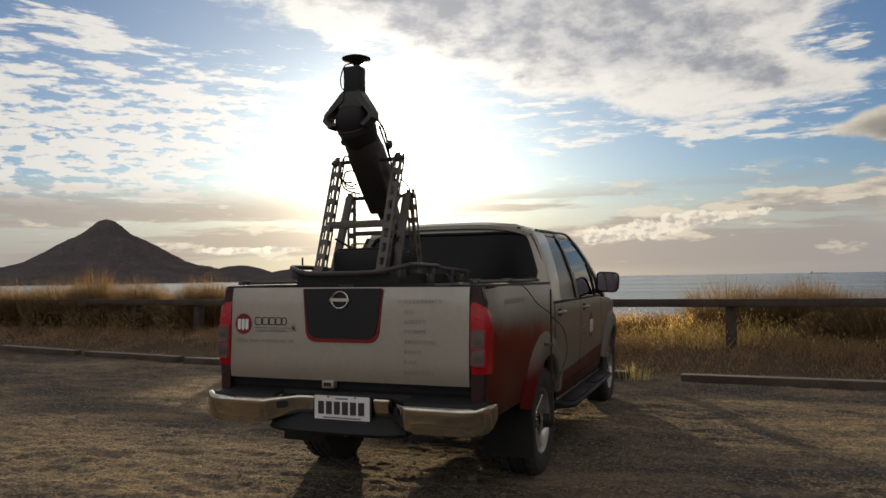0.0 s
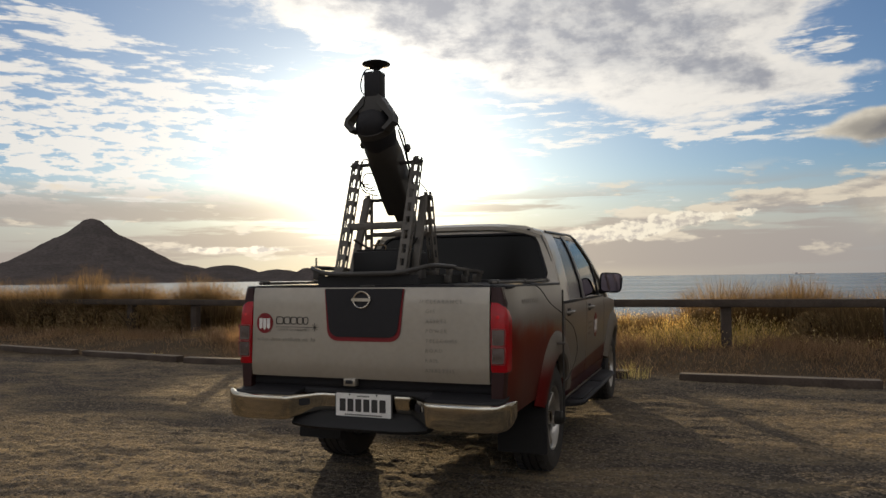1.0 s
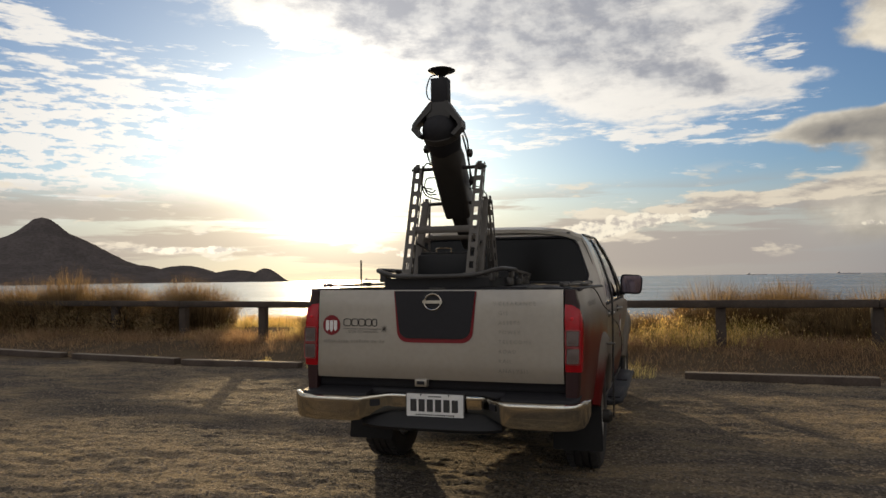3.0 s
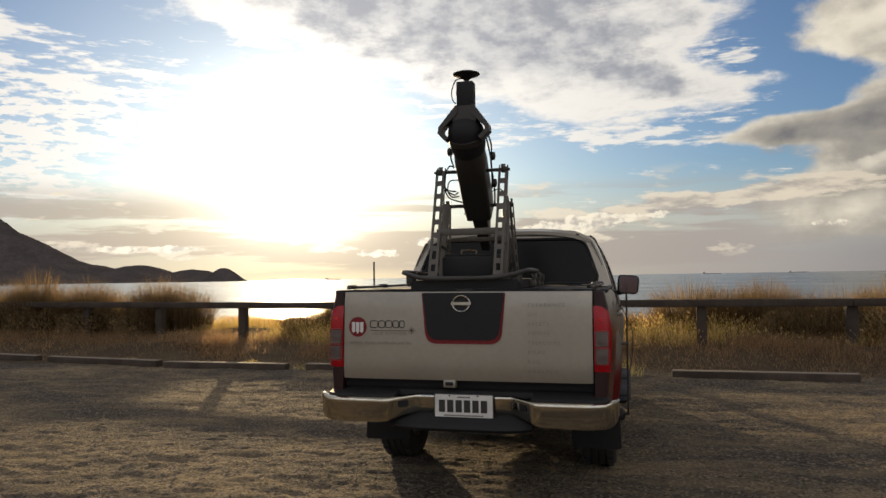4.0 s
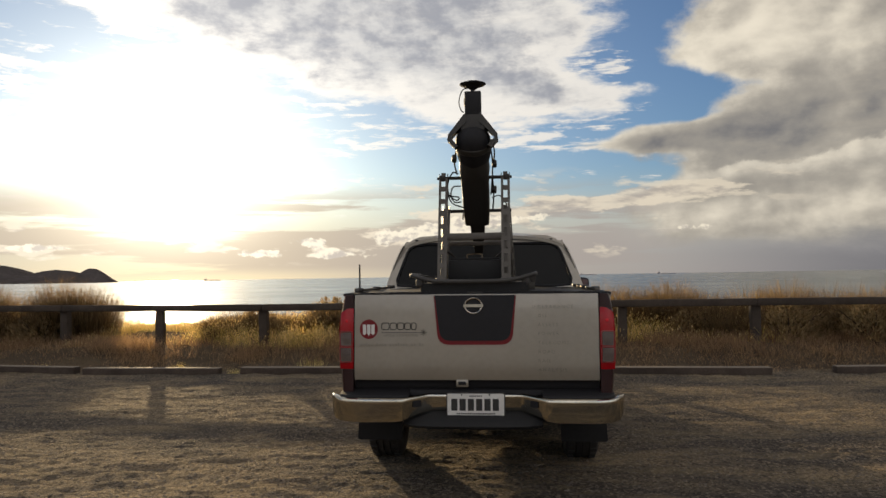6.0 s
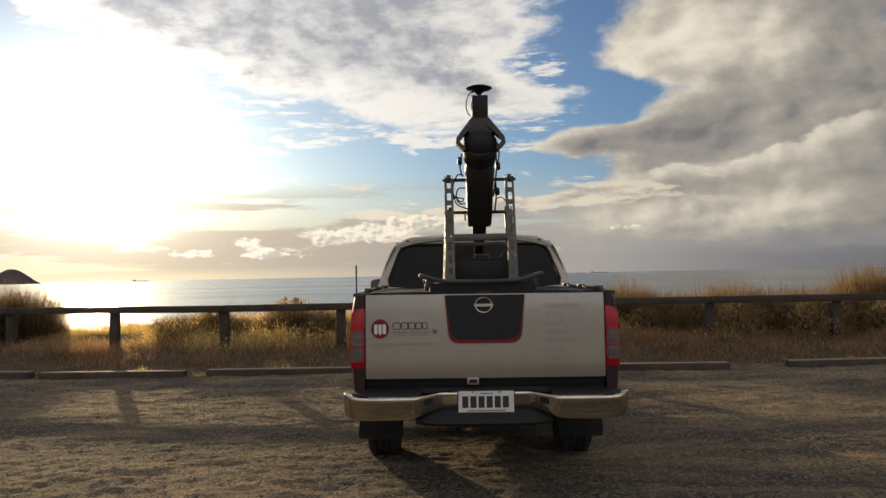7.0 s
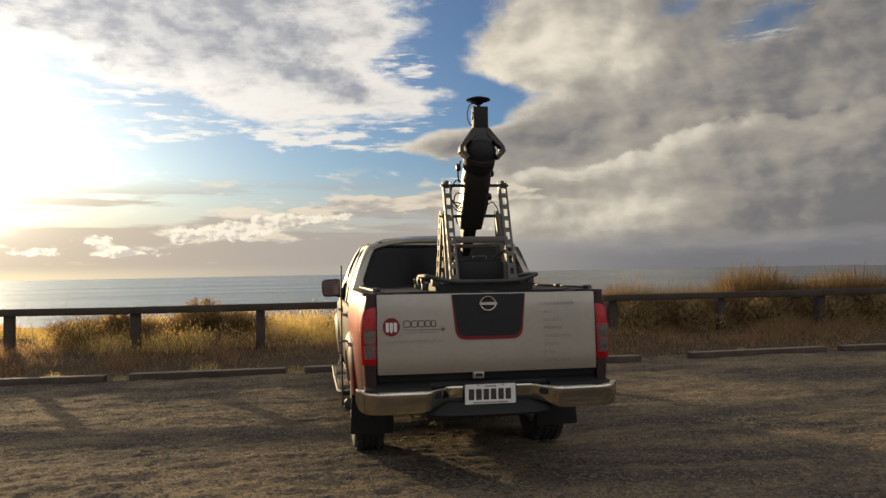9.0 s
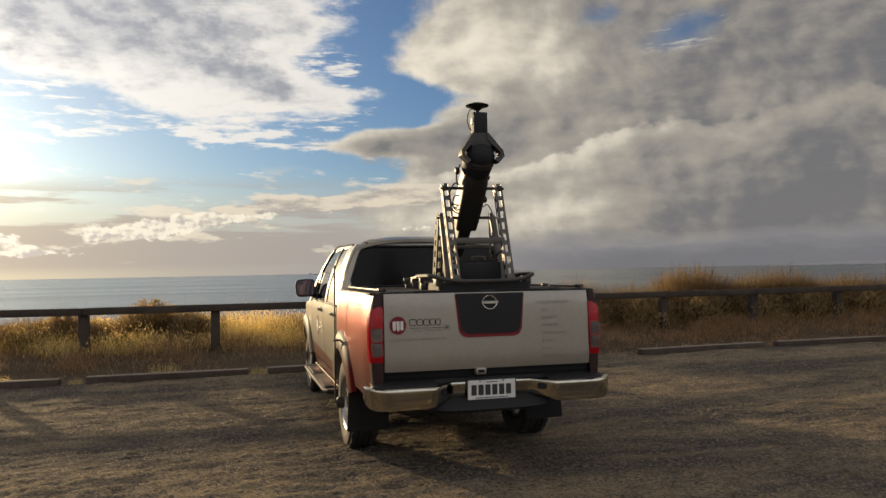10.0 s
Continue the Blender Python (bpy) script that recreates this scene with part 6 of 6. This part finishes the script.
def build_grass():
    rng = np.random.RandomState(3)
    # golden grass beyond the fence, in clumps
    x, y = scatter(125000, -19, 17, 7.9, 13.0, rng)
    clump = rough_field(x * 1.1, y * 1.1, 41, 4)
    yy = y - np.clip(-5.5 - x, 0, None) * 0.15
    keep = rng.rand(len(x)) < (0.50 + 1.5 * clump) * (1 - 0.85 * scrub_zone(x)) * smooth01((yy - 7.7) / 0.9)
    x, y, clump, yy = x[keep], y[keep], clump[keep], yy[keep]
    low = 1 - 0.62 * np.exp(-((x + 7.3) / 1.5) ** 2) - 0.35 * scrub_zone(x)
    hgt = (0.17 + 0.42 * np.clip(clump + 0.2, 0, 1) + 0.26 * rng.rand(len(x)) ** 2) * low * (0.45 + 0.55 * smooth01((yy - 7.9) / 1.1)) * (1 - 0.3 * smooth01((y - 10.5) / 3))
    base = np.stack([x, y, ground_height(x, y) - 0.02], -1)
    me, tips = blade_mesh("dune_grass", base, hgt, rng.rand(len(x)) * 6.283, 0.25 + 0.7 * rng.rand(len(x)), 0.005 + 0.006 * rng.rand(len(x)), GRASS, rng)
    tagged(new("dune_grass", me), "golden dry dune grass beyond the fence", "grass", kind="stuff")
    pick = rng.rand(len(tips)) < 0.58
    me = seed_mesh("grass_seed_heads", tips[pick], 0.007 + 0.011 * rng.rand(pick.sum()), SEED)
    tagged(new("grass_seed_heads", me), "pale fluffy seed heads over the dune grass", "grass", kind="stuff")
    # thin tall stalks that stand over the rail
    x, y = scatter(170, -9, 14, 8.9, 10.6, rng)
    base = np.stack([x, y, ground_height(x, y) - 0.02], -1)
    me, tips = blade_mesh("grass_stalks", base, 0.75 + 0.45 * rng.rand(len(x)), rng.rand(len(x)) * 6.283, 0.10 + 0.25 * rng.rand(len(x)), 0.005 + 0.003 * rng.rand(len(x)), TUSSOCK, rng)
    tagged(new("grass_stalks", me), "thin tall dry grass stalks standing over the rail", "grass", kind="stuff")
    # dead grass on the verge between kerb and fence
    x, y = scatter(100000, -17, 15, 6.15, 9.0, rng)
    clump = rough_field(x * 1.4, y * 1.4, 43, 4)
    yy = y - np.clip(-5.5 - x, 0, None) * 0.15
    keep = rng.rand(len(x)) < 0.22 + 0.45 * smooth01((yy - 6.2) / 1.6) + 0.9 * clump
    x, y, yy, clump = x[keep], y[keep], yy[keep], clump[keep]
    hgt = (0.05 + 0.15 * rng.rand(len(x)) ** 1.5 + 0.22 * np.clip(clump, 0, 1)) * (0.35 + 1.25 * smooth01((yy - 6.3) / 1.9))
    base = np.stack([x, y, ground_height(x, y) - 0.01], -1)
    me, tips = blade_mesh("verge_grass", base, hgt, rng.rand(len(x)) * 6.283, 0.4 + 0.9 * rng.rand(len(x)), 0.004 + 0.006 * rng.rand(len(x)), THATCH, rng)
    tagged(new("verge_grass", me), "short brown dead grass on the verge behind the kerb", "grass", kind="stuff")


def tussock_kind(seed, spread, tall, count, mat, thin=0.008):
    rng = np.random.RandomState(seed)
    a, r = rng.rand(count) * 6.283, spread * np.sqrt(rng.rand(count))
    base = np.stack([r * np.cos(a), r * np.sin(a), np.full(count, -0.03)], -1)
    hgt = tall * (0.60 + 0.40 * rng.rand(count)) * (1 - 0.30 * r / spread)
    lean = 0.06 + 0.45 * (r / spread) * rng.rand(count) + 0.12 * rng.rand(count)
    return blade_mesh("tussock", base, hgt, a + rng.normal(0, 0.6, count), lean, thin * (0.7 + 0.6 * rng.rand(count)), mat, rng)


def build_tussocks():
    group = "tussocks on the dune"
    kinds = [tussock_kind(s, 0.50, 1.28, 1500, TUSSOCK)[0] for s in (1, 2, 3)]
    tufts = [tussock_kind(s, 0.7, 1.2, 110, GRASS, 0.013)[0] for s in (7, 8)]
    rng = random.Random(12)
    # x, y, height of the tussocks that stand out, then even cover along the scrub
    spots = [(-12.8, 10.2, 1.30), (-11.3, 10.1, 1.05), (-9.1, 10.0, 1.0), (2.0, 9.8, 0.98), (2.5, 9.9, 0.9), (3.1, 9.8, 0.95), (3.8, 9.7, 0.75), (7.9, 9.9, 1.25), (8.3, 9.8, 1.28), (8.8, 9.9, 1.1),
             (8.6, 10.4, 1.2), (10.2, 9.9, 1.12), (10.8, 9.8, 1.15), (1.2, 9.9, 0.62), (-4.9, 9.9, 0.66), (-4.4, 9.7, 0.6), (-2.7, 10.0, 0.62), (-5.3, 9.4, 0.7), (-0.6, 9.6, 0.6), (0.5, 9.7, 0.6),
             (4.0, 9.2, 0.6), (3.4, 10.3, 0.95), (-3.6, 10.1, 0.80), (-3.2, 10.2, 0.78), (-5.6, 10.0, 0.70)]
    for k in range(17):
        spots.append((-17.6 + 0.56 * k + rng.uniform(-0.15, 0.15), 10.05 + 0.22 * (k % 3 - 1) - 0.02 * (k - 14), rng.uniform(0.85, 1.12)))
    for k in range(22):
        spots.append((4.5 + 0.51 * k + rng.uniform(-0.15, 0.15), 9.75 + 0.25 * (k % 3 - 1), rng.uniform(0.82, 1.02)))
    for i, (x, y, h) in enumerate(spots):
        ob = new("tussock", kinds[i % 3])
        ob.matrix_basis = pose(x, y, float(ground_height(x, y)) - 0.02, 0, 0, rng.uniform(0, 360)) @ Matrix.Diagonal((rng.uniform(0.9, 1.3), rng.uniform(0.9, 1.3), h * (1.22 if x < -8 else 0.78 if x < 1.6 else 1.06), 1))
        tagged(ob, "tall brown tussock of dune grass with stiff thin blades", "grass tussock", group)
    small = [(-2.9, 6.35, 0.34), (-5.0, 6.3, 0.22), (0.92, 6.0, 0.34), (-4.0, 6.0, 0.16), (-1.55, 6.05, 0.2), (5.7, 6.2, 0.18), (8.8, 6.2, 0.18), (-7.4, 6.45, 0.2)]
    for i, (x, y, h) in enumerate(small):
        ob = new("grass_tuft", tufts[i % 2])
        ob.matrix_basis = pose(x, y, float(ground_height(x, y)), 0, 0, rng.uniform(0, 360)) @ Matrix.Diagonal((h * 0.9, h * 0.9, h * 0.75, 1))
        tagged(ob, "small dry tuft of grass by the kerb", "grass tuft", "tufts along the kerb")


def build_bush(x, y, w, h, seed):
    """A low coastal bush: short twigs and a crown of many small leaves."""
    rng = np.random.RandomState(seed)
    zg = float(ground_height(x, y))
    bush = empty_thing("bush", (x, y, zg), "low dark green coastal bush on the dune", "bush", "bushes on the dune")
    for k in range(7):
        a = k * 0.9
        bm = bmesh.new()
        tube(bm, [(x, y, zg - 0.05), (x + 0.2 * w * math.cos(a), y + 0.2 * w * math.sin(a), zg + 0.45 * h), (x + 0.38 * w * math.cos(a), y + 0.3 * w * math.sin(a), zg + 0.8 * h)], 0.012, 5, [0.016, 0.010, 0.004])
        part("branch", bm, TIMBER, bush)
    n = int(1900 * w)
    a, r, v = rng.rand(n) * 6.283, np.sqrt(rng.rand(n)), rng.rand(n)
    env = np.sqrt(np.clip(1 - (v - 0.15) ** 2 / 0.78, 0.05, 1)) * (1 + 0.25 * np.sin(3 * a + 2 * v))
    base = np.stack([x + 0.5 * w * r * env * np.cos(a), y + 0.4 * w * r * env * np.sin(a), zg + h * v * (0.9 + 0.15 * np.sin(5 * a))], -1)
    me, _ = blade_mesh("leaves", base, 0.05 + 0.04 * rng.rand(n), a, 0.5 + 0.8 * rng.rand(n), 0.022 + 0.014 * rng.rand(n), BUSH, rng)
    ob = new("leaves", me)
    ob.parent, ob.location = bush, -bush.location
    ob["label"] = "small dark green leaves"
    tagged(ob, "small dark green leaves", kind="stuff")


def build_stones():
    """Loose stones pressed into the gravel."""
    rng = np.random.RandomState(8)
    n = 52000
    x, y = rng.normal(0, 4.2, n), rng.uniform(-1.3, 6.0, n)
    s = 0.004 + 0.009 * rng.rand(n) ** 3
    base = np.array([(-1, -1, 0), (1, -1, 0), (1, 1, 0), (-1, 1, 0), (-0.55, -0.5, 0.8), (0.5, -0.6, 0.9), (0.6, 0.5, 0.75), (-0.5, 0.55, 0.85)])
    jit = 1 + 0.35 * (rng.rand(n, 8, 3) - 0.5)
    a = rng.rand(n) * 6.283
    v = base[None] * jit
    vx = v[..., 0] * np.cos(a)[:, None] - v[..., 1] * np.sin(a)[:, None]
    vy = v[..., 0] * np.sin(a)[:, None] + v[..., 1] * np.cos(a)[:, None]
    zg = ground_height(x, y)
    verts = np.stack([x[:, None] + vx * s[:, None], y[:, None] + vy * s[:, None], (zg - 0.002)[:, None] + 0.6 * v[..., 2] * s[:, None]], -1).reshape(-1, 3)
    f = np.array([(4, 5, 6, 7), (0, 1, 5, 4), (1, 2, 6, 5), (2, 3, 7, 6), (3, 0, 4, 7)])
    faces = (np.arange(n)[:, None, None] * 8 + f[None]).reshape(-1, 4)
    me = bpy.data.meshes.new("loose_stones")
    me.from_pydata(verts.tolist(), [], faces.tolist())
    me.materials.append(STONE)
    tagged(new("loose_stones", me), "loose grey stones scattered over the gravel", "stones", kind="stuff")


build_grass()
build_tussocks()
build_bush(-3.45, 9.9, 1.35, 0.68, 1)
build_bush(-2.75, 9.5, 0.9, 0.45, 2)
build_bush(-4.9, 9.6, 0.9, 0.52, 3)
build_bush(1.6, 9.4, 0.8, 0.4, 4)
for k, (x, y, w, h) in enumerate(((5.0, 8.85, 1.6, 0.56), (6.4, 8.8, 1.8, 0.62), (7.8, 8.8, 1.7, 0.66), (9.2, 8.8, 1.8, 0.64), (10.7, 8.85, 1.9, 0.64), (12.3, 8.9, 1.9, 0.62), (14.0, 8.9, 2.0, 0.62), (-9.4, 9.5, 1.5, 0.55), (-10.7, 9.6, 1.7, 0.62), (-12.2, 9.8, 1.8, 0.66), (-13.8, 10.0, 1.8, 0.68), (-15.5, 10.3, 2.0, 0.68), (3.4, 9.2, 1.1, 0.42))):
    build_bush(x, y, w, h, 20 + k)
build_stones()
